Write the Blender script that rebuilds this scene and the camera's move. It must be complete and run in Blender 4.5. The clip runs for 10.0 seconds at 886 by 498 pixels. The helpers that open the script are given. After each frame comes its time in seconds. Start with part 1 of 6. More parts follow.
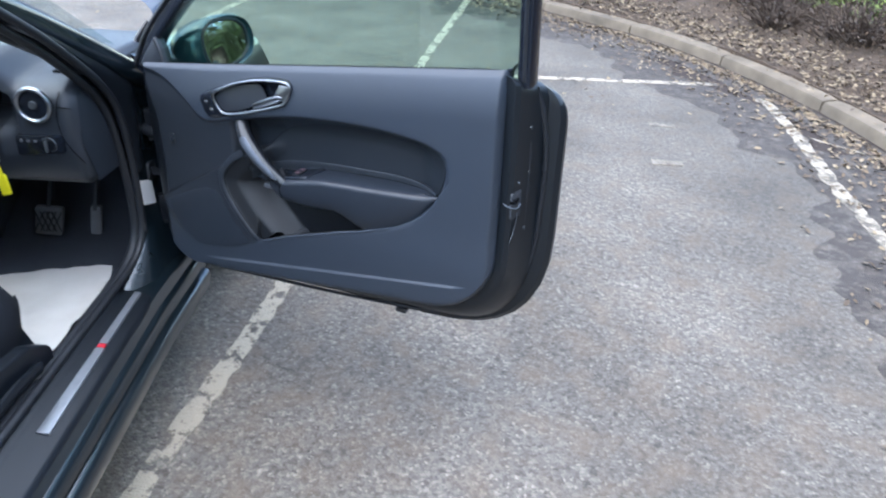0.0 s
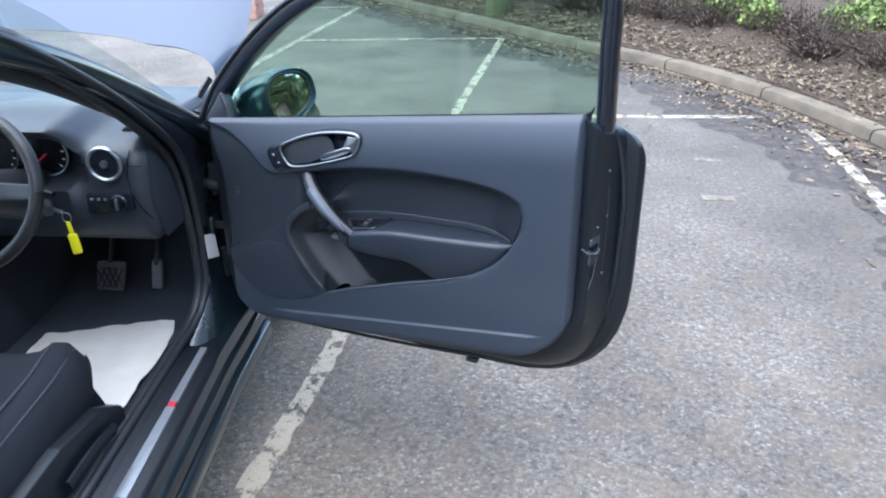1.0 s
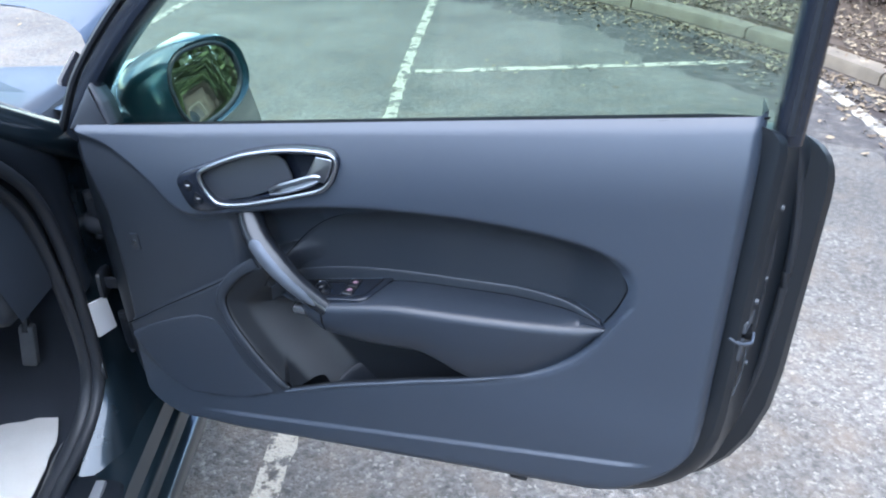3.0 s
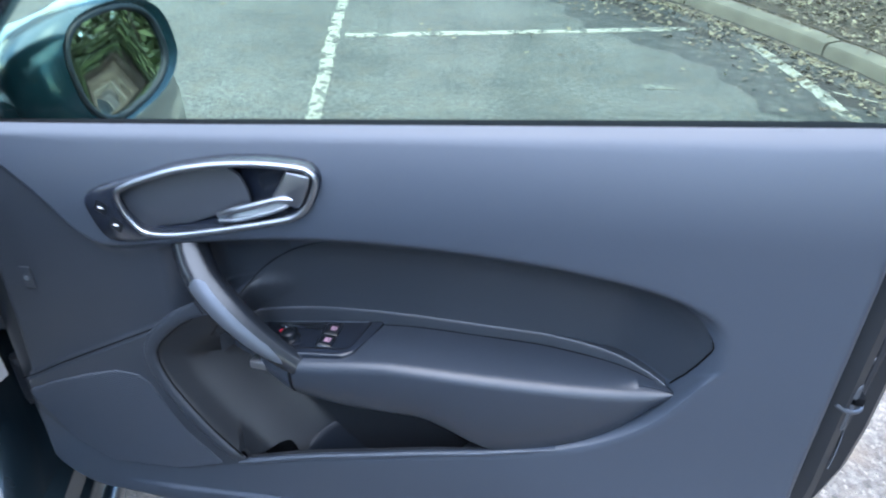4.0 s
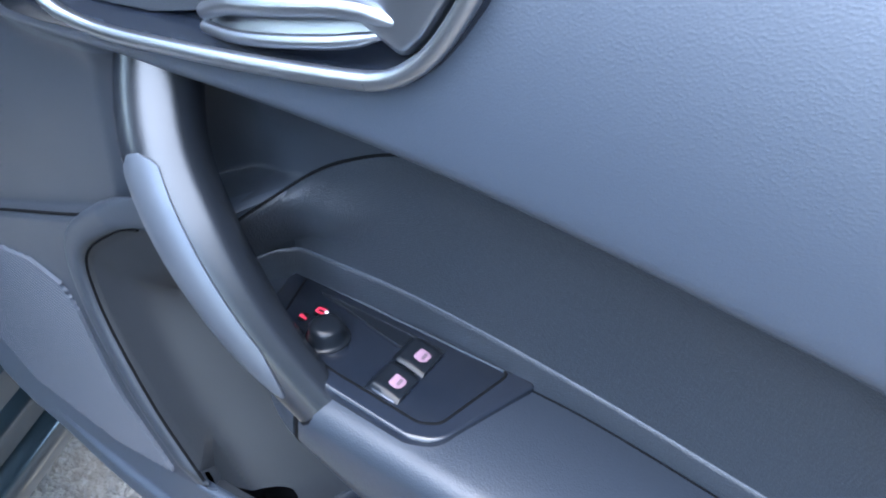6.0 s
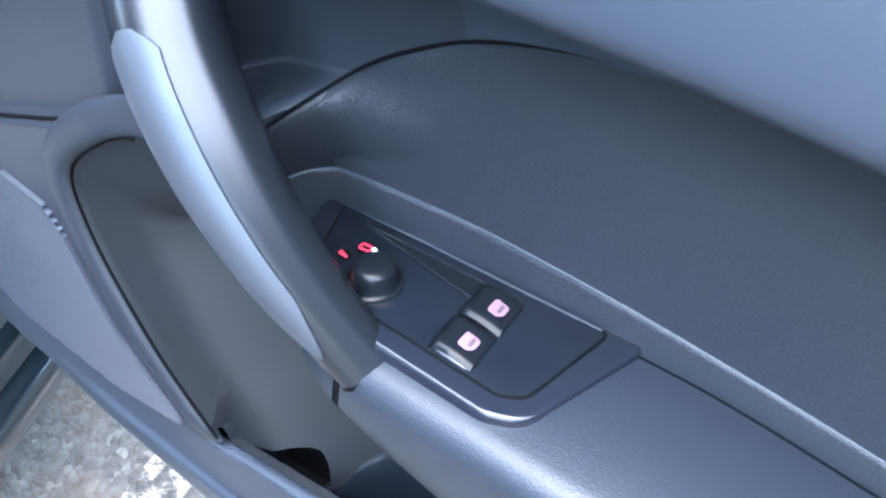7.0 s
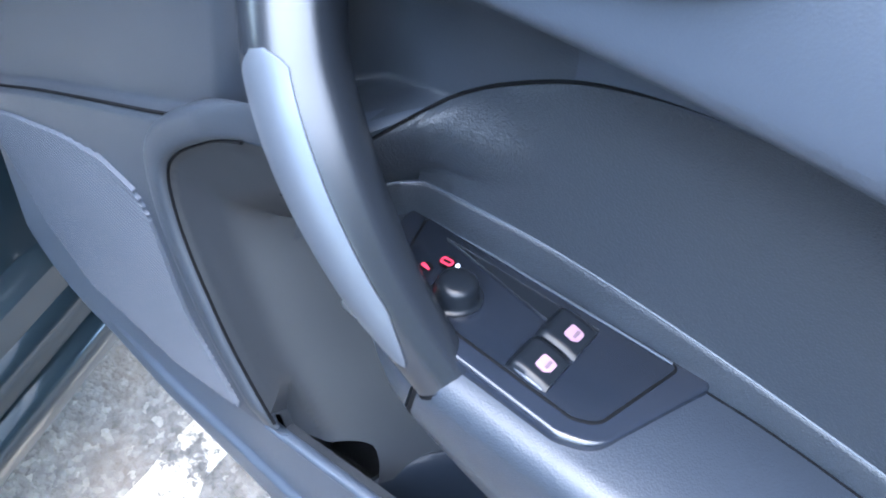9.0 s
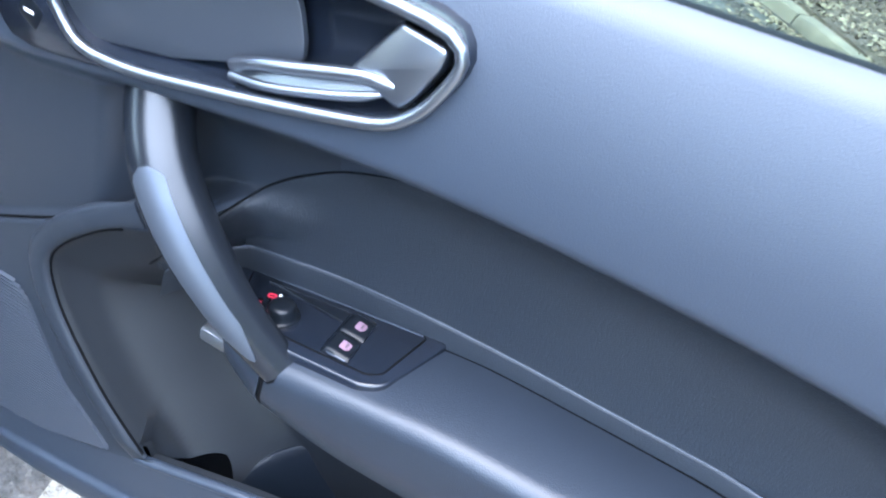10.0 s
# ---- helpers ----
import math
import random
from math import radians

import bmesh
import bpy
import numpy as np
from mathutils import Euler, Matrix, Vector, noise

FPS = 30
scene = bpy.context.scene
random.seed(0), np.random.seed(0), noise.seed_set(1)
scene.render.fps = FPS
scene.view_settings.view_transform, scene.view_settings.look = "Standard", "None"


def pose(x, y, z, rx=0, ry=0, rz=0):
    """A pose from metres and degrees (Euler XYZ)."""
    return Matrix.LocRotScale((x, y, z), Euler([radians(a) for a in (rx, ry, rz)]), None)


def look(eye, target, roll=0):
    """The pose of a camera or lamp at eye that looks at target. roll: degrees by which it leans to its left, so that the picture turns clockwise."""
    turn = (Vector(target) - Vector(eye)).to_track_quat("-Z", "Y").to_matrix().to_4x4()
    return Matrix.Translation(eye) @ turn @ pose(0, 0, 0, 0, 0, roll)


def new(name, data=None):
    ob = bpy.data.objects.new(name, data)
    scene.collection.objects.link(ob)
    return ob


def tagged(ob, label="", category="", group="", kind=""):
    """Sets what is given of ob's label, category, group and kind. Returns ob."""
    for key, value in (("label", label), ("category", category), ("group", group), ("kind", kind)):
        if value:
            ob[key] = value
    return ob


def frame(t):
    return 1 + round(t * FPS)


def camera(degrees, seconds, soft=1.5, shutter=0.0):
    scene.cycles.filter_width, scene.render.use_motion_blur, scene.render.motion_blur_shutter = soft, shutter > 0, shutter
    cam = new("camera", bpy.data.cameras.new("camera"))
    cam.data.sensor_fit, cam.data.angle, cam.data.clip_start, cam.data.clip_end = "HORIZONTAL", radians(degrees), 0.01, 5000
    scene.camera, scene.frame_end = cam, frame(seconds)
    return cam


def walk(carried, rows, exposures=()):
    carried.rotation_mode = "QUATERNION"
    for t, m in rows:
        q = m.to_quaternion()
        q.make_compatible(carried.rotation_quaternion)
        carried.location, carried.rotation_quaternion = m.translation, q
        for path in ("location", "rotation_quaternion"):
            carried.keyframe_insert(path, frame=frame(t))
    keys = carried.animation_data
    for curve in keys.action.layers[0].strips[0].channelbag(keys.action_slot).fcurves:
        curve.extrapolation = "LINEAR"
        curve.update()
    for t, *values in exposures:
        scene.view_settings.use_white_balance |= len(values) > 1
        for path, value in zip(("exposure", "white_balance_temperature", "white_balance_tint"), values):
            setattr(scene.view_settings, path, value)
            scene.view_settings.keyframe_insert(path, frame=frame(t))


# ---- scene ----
import functools

cam = camera(61.8, 10.0, 2.0, 0.25)
METRES, EYE, TILT, LEAN, TURN = 8.0, 1.5, 0.0, 0.0, 0.0
PATH = [
    (0, (1.397, -1.406, 1.451), (0.701, 0.193, 0.472), 1.9),
    (0.5, (1.417, -1.446, 1.463), (0.592, 0.148, 0.58), -0.3),
    (1, (1.281, -1.411, 1.452), (0.496, 0.201, 0.565), -0.8),
    (1.5, (1.08, -1.311, 1.417), (0.558, 0.388, 0.501), 1.1),
    (2, (0.976, -1.075, 1.359), (0.454, 0.578, 0.361), -1.8),
    (2.5, (0.905, -0.908, 1.334), (0.298, 0.713, 0.333), -1.0),
    (2.7, (0.887, -0.88, 1.331), (0.282, 0.745, 0.334), -1.1),
    (3.8, (0.68, -0.659, 1.323), (0.238, 0.938, 0.203), 0.8),
    (4, (0.654, -0.61, 1.268), (0.289, 1.018, 0.167), 1.8),
    (4.5, (0.634, -0.467, 1.188), (0.305, 1.133, 0.035), 5.7),
    (5, (0.563, -0.372, 1.139), (0.227, 1.143, -0.122), 7.2),
    (5.5, (0.527, -0.265, 1.062), (-0.033, 1.083, -0.305), 12.0),
    (5.7, (0.508, -0.23, 1.034), (-0.105, 1.106, -0.323), 12.5),
    (6.8, (0.441, -0.156, 0.962), (-0.122, 1.052, -0.529), 14.9),
    (7, (0.431, -0.156, 0.941), (-0.098, 1.046, -0.567), 15.9),
    (7.5, (0.406, -0.171, 0.921), (-0.039, 1.006, -0.633), 19.9),
    (8, (0.436, -0.14, 0.933), (-0.015, 1.023, -0.63), 20.3),
    (8.5, (0.425, -0.133, 0.932), (-0.045, 1.036, -0.621), 21.2),
    (9, (0.407, -0.174, 0.954), (-0.151, 0.979, -0.581), 19.2),
    (9.5, (0.47, -0.225, 0.998), (0.137, 1.164, -0.402), 24.8),
    (10, (0.465, -0.316, 1.064), (0.222, 1.242, -0.166), 23.9),
]
walk(cam, [(t, look(eye, target, roll)) for t, eye, target, roll in PATH], exposures=((0.0, 2.53, 6400, 10), (2.5, 2.88, 6300, 10), (4.0, 3.05, 6150, 10), (5.5, 3.57, 6150, 10), (7.0, 4.18, 6150, 10), (8.5, 4.26, 6150, 10), (9.0, 4.33, 6150, 10), (9.5, 4.35, 6150, 10), (10.0, 3.78, 6050, 10)))

# ---- daylight: bright overcast sky, a broad soft sun ----
SUN_UP, SUN_TURN = 74.0, 200.0
world = bpy.data.worlds.new("overcast_sky")
scene.world = world
world.use_nodes = True
wn, wl = world.node_tree.nodes, world.node_tree.links
sky = wn.new("ShaderNodeTexSky")
sky.sky_type, sky.sun_disc = "NISHITA", False
sky.sun_elevation, sky.sun_rotation = radians(SUN_UP), radians(SUN_TURN)
sky.dust_density, sky.air_density = 1.0, 1.0
wn["Background"].inputs["Strength"].default_value = 0.15
wl.new(sky.outputs[0], wn["Background"].inputs["Color"])
sun = new("sun", bpy.data.lights.new("sun", "SUN"))
sun.data.energy, sun.data.angle, sun.data.color = 1.5, radians(110), (0.94, 0.97, 1.0)
sun.matrix_world = look((0, 0, 0), (math.sin(radians(SUN_TURN)) * -math.cos(radians(SUN_UP)), -math.cos(radians(SUN_TURN)) * math.cos(radians(SUN_UP)), -math.sin(radians(SUN_UP))))


# ---- materials ----
def surface(name, col, col2=None, rough=0.5, metal=0.0, big=3.0, fine=400.0, bump=0.1, depth=0.001, spec=0.5, coat=0.0, cells=False, wear=0.08):
    """A material with slow stains and fine grain, in metres of the object."""
    m = bpy.data.materials.new(name)
    m.use_nodes = True
    n, l = m.node_tree.nodes, m.node_tree.links
    p = n["Principled BSDF"]
    at = n.new("ShaderNodeTexCoord")
    slow = n.new("ShaderNodeTexNoise")
    slow.inputs["Scale"].default_value, slow.inputs["Detail"].default_value = big, 6
    l.new(at.outputs["Object"], slow.inputs["Vector"])
    grain = n.new("ShaderNodeTexVoronoi" if cells else "ShaderNodeTexNoise")
    grain.inputs["Scale"].default_value = fine
    l.new(at.outputs["Object"], grain.inputs["Vector"])
    mix = n.new("ShaderNodeMix")
    mix.data_type = "RGBA"
    mix.inputs["A"].default_value = (*col, 1)
    mix.inputs["B"].default_value = (*(col2 or [c * 0.75 for c in col]), 1)
    l.new(slow.outputs[0], mix.inputs["Factor"])
    l.new(mix.outputs["Result"], p.inputs["Base Color"])
    span = n.new("ShaderNodeMapRange")
    span.inputs["To Min"].default_value, span.inputs["To Max"].default_value = max(0.02, rough - wear), min(1.0, rough + wear)
    l.new(slow.outputs[0], span.inputs["Value"])
    l.new(span.outputs[0], p.inputs["Roughness"])
    b = n.new("ShaderNodeBump")
    b.inputs["Strength"].default_value, b.inputs["Distance"].default_value = bump, depth
    l.new(grain.outputs[0], b.inputs["Height"])
    l.new(b.outputs[0], p.inputs["Normal"])
    p.inputs["Metallic"].default_value = metal
    p.inputs["Specular IOR Level"].default_value = spec
    p.inputs["Coat Weight"].default_value, p.inputs["Coat Roughness"].default_value = coat, 0.03
    return m


def clear_glass(name, tint, gloss=1.0):
    m = bpy.data.materials.new(name)
    m.use_nodes = True
    n, l = m.node_tree.nodes, m.node_tree.links
    n.remove(n["Principled BSDF"])
    see, shine, mix, fres = n.new("ShaderNodeBsdfTransparent"), n.new("ShaderNodeBsdfGlossy"), n.new("ShaderNodeMixShader"), n.new("ShaderNodeLayerWeight")
    see.inputs["Color"].default_value = (*tint, 1)
    shine.inputs["Roughness"].default_value = 0.02
    steep, share = n.new("ShaderNodeMath"), n.new("ShaderNodeMath")
    steep.operation, share.operation = "POWER", "MULTIPLY_ADD"
    l.new(fres.outputs["Facing"], steep.inputs[0])
    steep.inputs[1].default_value = 5.0
    l.new(steep.outputs[0], share.inputs[0])
    share.inputs[1].default_value, share.inputs[2].default_value = 0.92, 0.045
    l.new(share.outputs[0], mix.inputs[0])
    l.new(see.outputs[0], mix.inputs[1])
    l.new(shine.outputs[0], mix.inputs[2])
    l.new(mix.outputs[0], n["Material Output"].inputs["Surface"])
    return m


trim_soft = surface("soft_touch_trim", (0.025, 0.0345, 0.050), (0.020, 0.028, 0.041), rough=0.46, spec=0.60, big=4, fine=1100, bump=0.12, depth=0.0006, cells=True)
trim_hard = surface("hard_plastic_trim", (0.028, 0.033, 0.041), (0.035, 0.041, 0.050), rough=0.40, big=5, fine=1400, bump=0.2, depth=0.0004, cells=True)
dash_plastic = surface("dashboard_plastic", (0.027, 0.033, 0.044), (0.021, 0.027, 0.036), rough=0.44, big=5, fine=1100, bump=0.2, depth=0.0005, cells=True)
leather = surface("insert_leatherette", (0.013, 0.0175, 0.0240), (0.017, 0.0220, 0.0290), rough=0.46, spec=0.44, big=9, fine=1000, bump=0.34, depth=0.0007, cells=True)
arm_skin = surface("armrest_leatherette", (0.018, 0.024, 0.034), (0.014, 0.019, 0.027), rough=0.40, spec=0.46, big=7, fine=1000, bump=0.2, depth=0.0006, cells=True)
pull_black = surface("satin_black_pull", (0.010, 0.0125, 0.0165), (0.0075, 0.0095, 0.013), rough=0.25, spec=0.60, big=8, fine=900, bump=0.04, depth=0.0003)
satin_chrome = surface("satin_chrome", (0.33, 0.352, 0.385), (0.26, 0.282, 0.315), rough=0.34, metal=1.0, big=14, fine=500, bump=0.03, depth=0.0002)
inlay_alu = surface("brushed_inlay", (0.095, 0.110, 0.132), (0.055, 0.066, 0.084), rough=0.42, metal=0.6, big=30, fine=500, bump=0.05, depth=0.0002)
matt_alu = surface("matt_aluminium", (0.42, 0.45, 0.48), (0.36, 0.39, 0.42), rough=0.36, metal=1.0, big=14, fine=500, bump=0.06, depth=0.0003)
scuff_alu = surface("brushed_scuff_plate", (0.30, 0.32, 0.35), (0.22, 0.24, 0.27), rough=0.45, metal=0.7, big=40, fine=500, bump=0.06, depth=0.0003)
gloss_black = surface("gloss_black_plastic", (0.007, 0.010, 0.016), (0.010, 0.013, 0.020), rough=0.22, big=12, fine=700, bump=0.03, depth=0.0002)
switch_black = surface("switch_black", (0.004, 0.0055, 0.008), (0.006, 0.008, 0.011), rough=0.30, spec=0.22, big=20, fine=900, bump=0.05, depth=0.0002)
switch_gloss = surface("switch_field_black", (0.0050, 0.0072, 0.0115), (0.0070, 0.0095, 0.0150), rough=0.22, spec=0.42, big=40, fine=700, bump=0.03, depth=0.0002, wear=0.10)
symbol_grey = surface("symbol_shade", (0.10, 0.07, 0.085), rough=0.5, big=30)
groove_black = surface("seam_black", (0.003, 0.0035, 0.0045), rough=0.8, big=9, spec=0.08)
flank_black = surface("ribbed_pocket_plastic", (0.0080, 0.0098, 0.0125), (0.0105, 0.0125, 0.0155), rough=0.46, spec=0.36, big=6, fine=1400, bump=0.12, depth=0.0004, cells=True)
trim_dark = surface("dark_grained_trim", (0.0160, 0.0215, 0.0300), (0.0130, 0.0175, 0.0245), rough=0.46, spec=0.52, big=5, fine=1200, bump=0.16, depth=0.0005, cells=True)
# the car's paint again, darkened for the shade on the door's inner side
door_inner = surface("shaded_inner_door_paint", (0.0060, 0.0085, 0.0120), (0.0085, 0.0115, 0.0150), rough=0.38, spec=0.40, big=6, fine=300, bump=0.05, depth=0.0004)
cup_plastic = surface("cup_plastic", (0.0050, 0.0078, 0.0125), (0.0040, 0.0060, 0.0095), rough=0.42, spec=0.18, big=9, fine=1200, bump=0.1, depth=0.0004, cells=True)
sill_black = surface("sill_plastic", (0.0060, 0.0084, 0.0120), (0.008, 0.0108, 0.0150), rough=0.36, spec=0.36, big=7, fine=900, bump=0.2, depth=0.0005, cells=True)
teal = surface("teal_mirror_paint", (0.012, 0.045, 0.058), (0.010, 0.036, 0.048), rough=0.28, metal=0.6, big=2, fine=2500, bump=0.03, depth=0.0001, coat=1.0, wear=0.03)
rubber = surface("black_rubber", (0.0115, 0.0138, 0.0180), (0.0155, 0.0180, 0.0225), rough=0.45, spec=0.45, big=12, fine=600, bump=0.15, depth=0.0005)
paint = surface("dark_teal_metallic_paint", (0.013, 0.025, 0.034), (0.010, 0.020, 0.028), rough=0.28, metal=0.6, big=2, fine=2500, bump=0.04, depth=0.0001, coat=1.0, wear=0.03)
glass_door = clear_glass("tinted_door_glass", (0.71, 0.83, 0.77))
glass_screen = clear_glass("windscreen_glass", (0.84, 0.92, 0.90))
mirror_face = surface("mirror_silver", (0.85, 0.88, 0.88), (0.82, 0.86, 0.86), rough=0.02, metal=1.0, big=3, bump=0.0, wear=0.0)
cloth_black = surface("black_seat_cloth", (0.0105, 0.0128, 0.0175), (0.0155, 0.0180, 0.0235), rough=0.8, spec=0.22, big=10, fine=900, bump=0.5, depth=0.001)
carpet = surface("dark_carpet", (0.025, 0.031, 0.042), (0.040, 0.047, 0.060), rough=0.95, big=20, fine=700, bump=0.7, depth=0.003)
paper = surface("crumpled_paper_mat", (0.66, 0.645, 0.615), (0.50, 0.47, 0.425), rough=0.75, big=9, fine=60, bump=0.25, depth=0.004)
pedal_grey = surface("grey_pedal_rubber", (0.105, 0.112, 0.122), (0.075, 0.080, 0.088), rough=0.5, big=30, fine=600, bump=0.2, depth=0.0006)
yellow = surface("yellow_plastic", (0.85, 0.78, 0.02), (0.78, 0.70, 0.02), rough=0.4, big=20, bump=0.05)
red_mark = surface("red_enamel", (0.60, 0.02, 0.04), rough=0.4, big=20)
white_label = surface("white_label", (0.78, 0.79, 0.80), (0.70, 0.71, 0.72), rough=0.5, big=15, bump=0.03)


def glow(name, col, power):
    m = surface(name, col, rough=0.4, big=30)
    p = m.node_tree.nodes["Principled BSDF"]
    p.inputs["Emission Color"].default_value, p.inputs["Emission Strength"].default_value = (*col, 1), power
    return m


lit_pink = glow("lit_switch_symbol", (0.22, 0.135, 0.18), 0.026)
lit_white = glow("lit_dial_mark", (0.80, 0.82, 0.86), 0.04)
lit_red = glow("lit_red_symbol", (0.60, 0.03, 0.07), 0.045)


# ---- mesh helpers ----
def smoothstep(x):
    x = min(1.0, max(0.0, x))
    return x * x * (3 - 2 * x)


def along(knots):
    """A smooth function through knots of (x, value)."""
    xs, ys = zip(*knots)
    slopes = [0.0] * len(xs)
    for i in range(len(xs)):
        a, b = max(0, i - 1), min(len(xs) - 1, i + 1)
        slopes[i] = (ys[b] - ys[a]) / (xs[b] - xs[a])

    def value(x):
        if x <= xs[0]:
            return ys[0] + slopes[0] * (x - xs[0])
        if x >= xs[-1]:
            return ys[-1] + slopes[-1] * (x - xs[-1])
        i = max(k for k in range(len(xs) - 1) if xs[k] <= x)
        h = xs[i + 1] - xs[i]
        t = (x - xs[i]) / h
        return (2 * t**3 - 3 * t**2 + 1) * ys[i] + (t**3 - 2 * t**2 + t) * h * slopes[i] + (3 * t**2 - 2 * t**3) * ys[i + 1] + (t**3 - t**2) * h * slopes[i + 1]
    return value


def spline(points, n):
    """n points evenly along a smooth line through 3D points."""
    pts = [Vector(p) for p in points]
    far = [0.0]
    for a, b in zip(pts, pts[1:]):
        far.append(far[-1] + (b - a).length)
    f = [along([(d, p[k]) for d, p in zip(far, pts)]) for k in range(3)]
    return [Vector([g(far[-1] * i / (n - 1)) for g in f]) for i in range(n)]


def chaikin(corners, rounds=3):
    """A closed outline with all its corners cut round."""
    pts = [Vector(p) for p in corners]
    for _ in range(rounds):
        pts = [q for i in range(len(pts)) for q in (pts[i].lerp(pts[(i + 1) % len(pts)], 0.2), pts[i].lerp(pts[(i + 1) % len(pts)], 0.8))]
    return [tuple(p) for p in pts]


def loft(rings, closed=True, caps=True):
    """A skin over rings of equally many points. closed: whether each ring closes on itself; caps: which ends are filled."""
    bm = bmesh.new()
    rows = [[bm.verts.new(p) for p in ring] for ring in rings]
    n = len(rows[0])
    for a, b in zip(rows, rows[1:]):
        for i in range(n if closed else n - 1):
            j = (i + 1) % n
            bm.faces.new((a[i], a[j], b[j], b[i]))
    if caps and closed:
        if caps != "end":
            bm.faces.new(rows[0][::-1])
        bm.faces.new(rows[-1])
    bmesh.ops.recalc_face_normals(bm, faces=bm.faces)
    return bm


def sweep(path, half, n=14, power=2.0, up=(0, 0, 1), caps=True, twist=0.0):
    """A bar along path; half: its half-sizes (side, up), or a function of 0..1 giving them."""
    pts = [Vector(p) for p in path]
    rings = []
    for i, p in enumerate(pts):
        d = (pts[min(i + 1, len(pts) - 1)] - pts[max(i - 1, 0)]).normalized()
        side = d.cross(Vector(up)).normalized()
        top = side.cross(d).normalized()
        w, h = half(i / (len(pts) - 1)) if callable(half) else half
        ring = []
        for k in range(n):
            a = 2 * math.pi * k / n + twist
            c, s = math.cos(a), math.sin(a)
            ring.append(p + side * w * math.copysign(abs(c) ** (2 / power), c) + top * h * math.copysign(abs(s) ** (2 / power), s))
        rings.append(ring)
    return loft(rings, True, caps)


def slab(outline, place, thick, bevel=0.0, steps=2):
    """A plate: a flat outline of (a, b), put in space by place(a, b, c), c from 0 (face) to thick, with a rounded front edge."""
    n = len(outline)
    turn = 1 if sum(outline[i - 1][0] * outline[i][1] - outline[i][0] * outline[i - 1][1] for i in range(n)) > 0 else -1

    def inset(d):
        out = []
        for i in range(n):
            t = Vector(outline[(i + 1) % n]) - Vector(outline[i - 1])
            t = t.normalized() if t.length > 1e-9 else Vector((1, 0))
            out.append((outline[i][0] - t.y * d * turn, outline[i][1] + t.x * d * turn))
        return out
    if bevel:
        angles = [math.pi / 2 * s / steps for s in range(steps, -1, -1)]
        rings = [[place(x, y, bevel * (1 - math.cos(a))) for x, y in inset(bevel * (1 - math.sin(a)))] for a in reversed(angles)]
    else:
        rings = [[place(x, y, 0) for x, y in outline]]
    rings.append([place(x, y, thick) for x, y in outline])
    return loft(rings, True, True)


def rounded(corners, radii, per=6):
    """A polygon with rounded corners, counter-clockwise points of (a, b)."""
    out = []
    n = len(corners)
    for i in range(n):
        p, a, b = Vector(corners[i]), Vector(corners[i - 1]), Vector(corners[(i + 1) % n])
        r = radii[i] if isinstance(radii, (list, tuple)) else radii
        u, v = (a - p).normalized(), (b - p).normalized()
        half = max(0.05, u.angle(v) / 2)
        d = min(r / math.tan(half), (a - p).length * 0.49, (b - p).length * 0.49)
        for k in range(per + 1):
            t = k / per
            out.append(tuple((1 - t) ** 2 * (p + u * d) + 2 * t * (1 - t) * p + t * t * (p + v * d)))
    return out


def block(lo, hi, bevel=0.004, segs=2):
    bm = bmesh.new()
    bmesh.ops.create_cube(bm, size=1)
    for v in bm.verts:
        v.co = Vector([(lo[k] + hi[k]) / 2 + v.co[k] * (hi[k] - lo[k]) for k in range(3)])
    if bevel:
        bmesh.ops.bevel(bm, geom=bm.edges[:], offset=bevel, segments=segs, profile=0.5, affect="EDGES")
    return bm


def round_bar(a, b, r, r2=None, n=20):
    a, b = Vector(a), Vector(b)
    return sweep([a, b], lambda t: (r + ((r2 if r2 is not None else r) - r) * t,) * 2, n, up=(0, 0, 1) if abs((b - a).normalized().z) < 0.9 else (1, 0, 0))


def joined(*meshes):
    out = bmesh.new()
    for bm in meshes:
        me = bpy.data.meshes.new("tmp")
        bm.to_mesh(me)
        out.from_mesh(me)
        bpy.data.meshes.remove(me)
        bm.free()
    return out


def as_object(name, bm, material, smooth=True, sharp=40):
    me = bpy.data.meshes.new(name)
    bm.to_mesh(me)
    bm.free()
    me.materials.append(material)
    if smooth:
        me.polygons.foreach_set("use_smooth", [True] * len(me.polygons))
        me.set_sharp_from_angle(angle=radians(sharp))
    return new(name, me)


def part(name, bm, material, parent, label="", smooth=True, sharp=40):
    ob = as_object(name, bm, material, smooth, sharp)
    ob.parent = parent
    return tagged(ob, label)


def thing(name, label, category, m=None, group="", kind=""):
    ob = new(name)
    if m:
        ob.matrix_world = m
    return tagged(ob, label, category, group, kind)


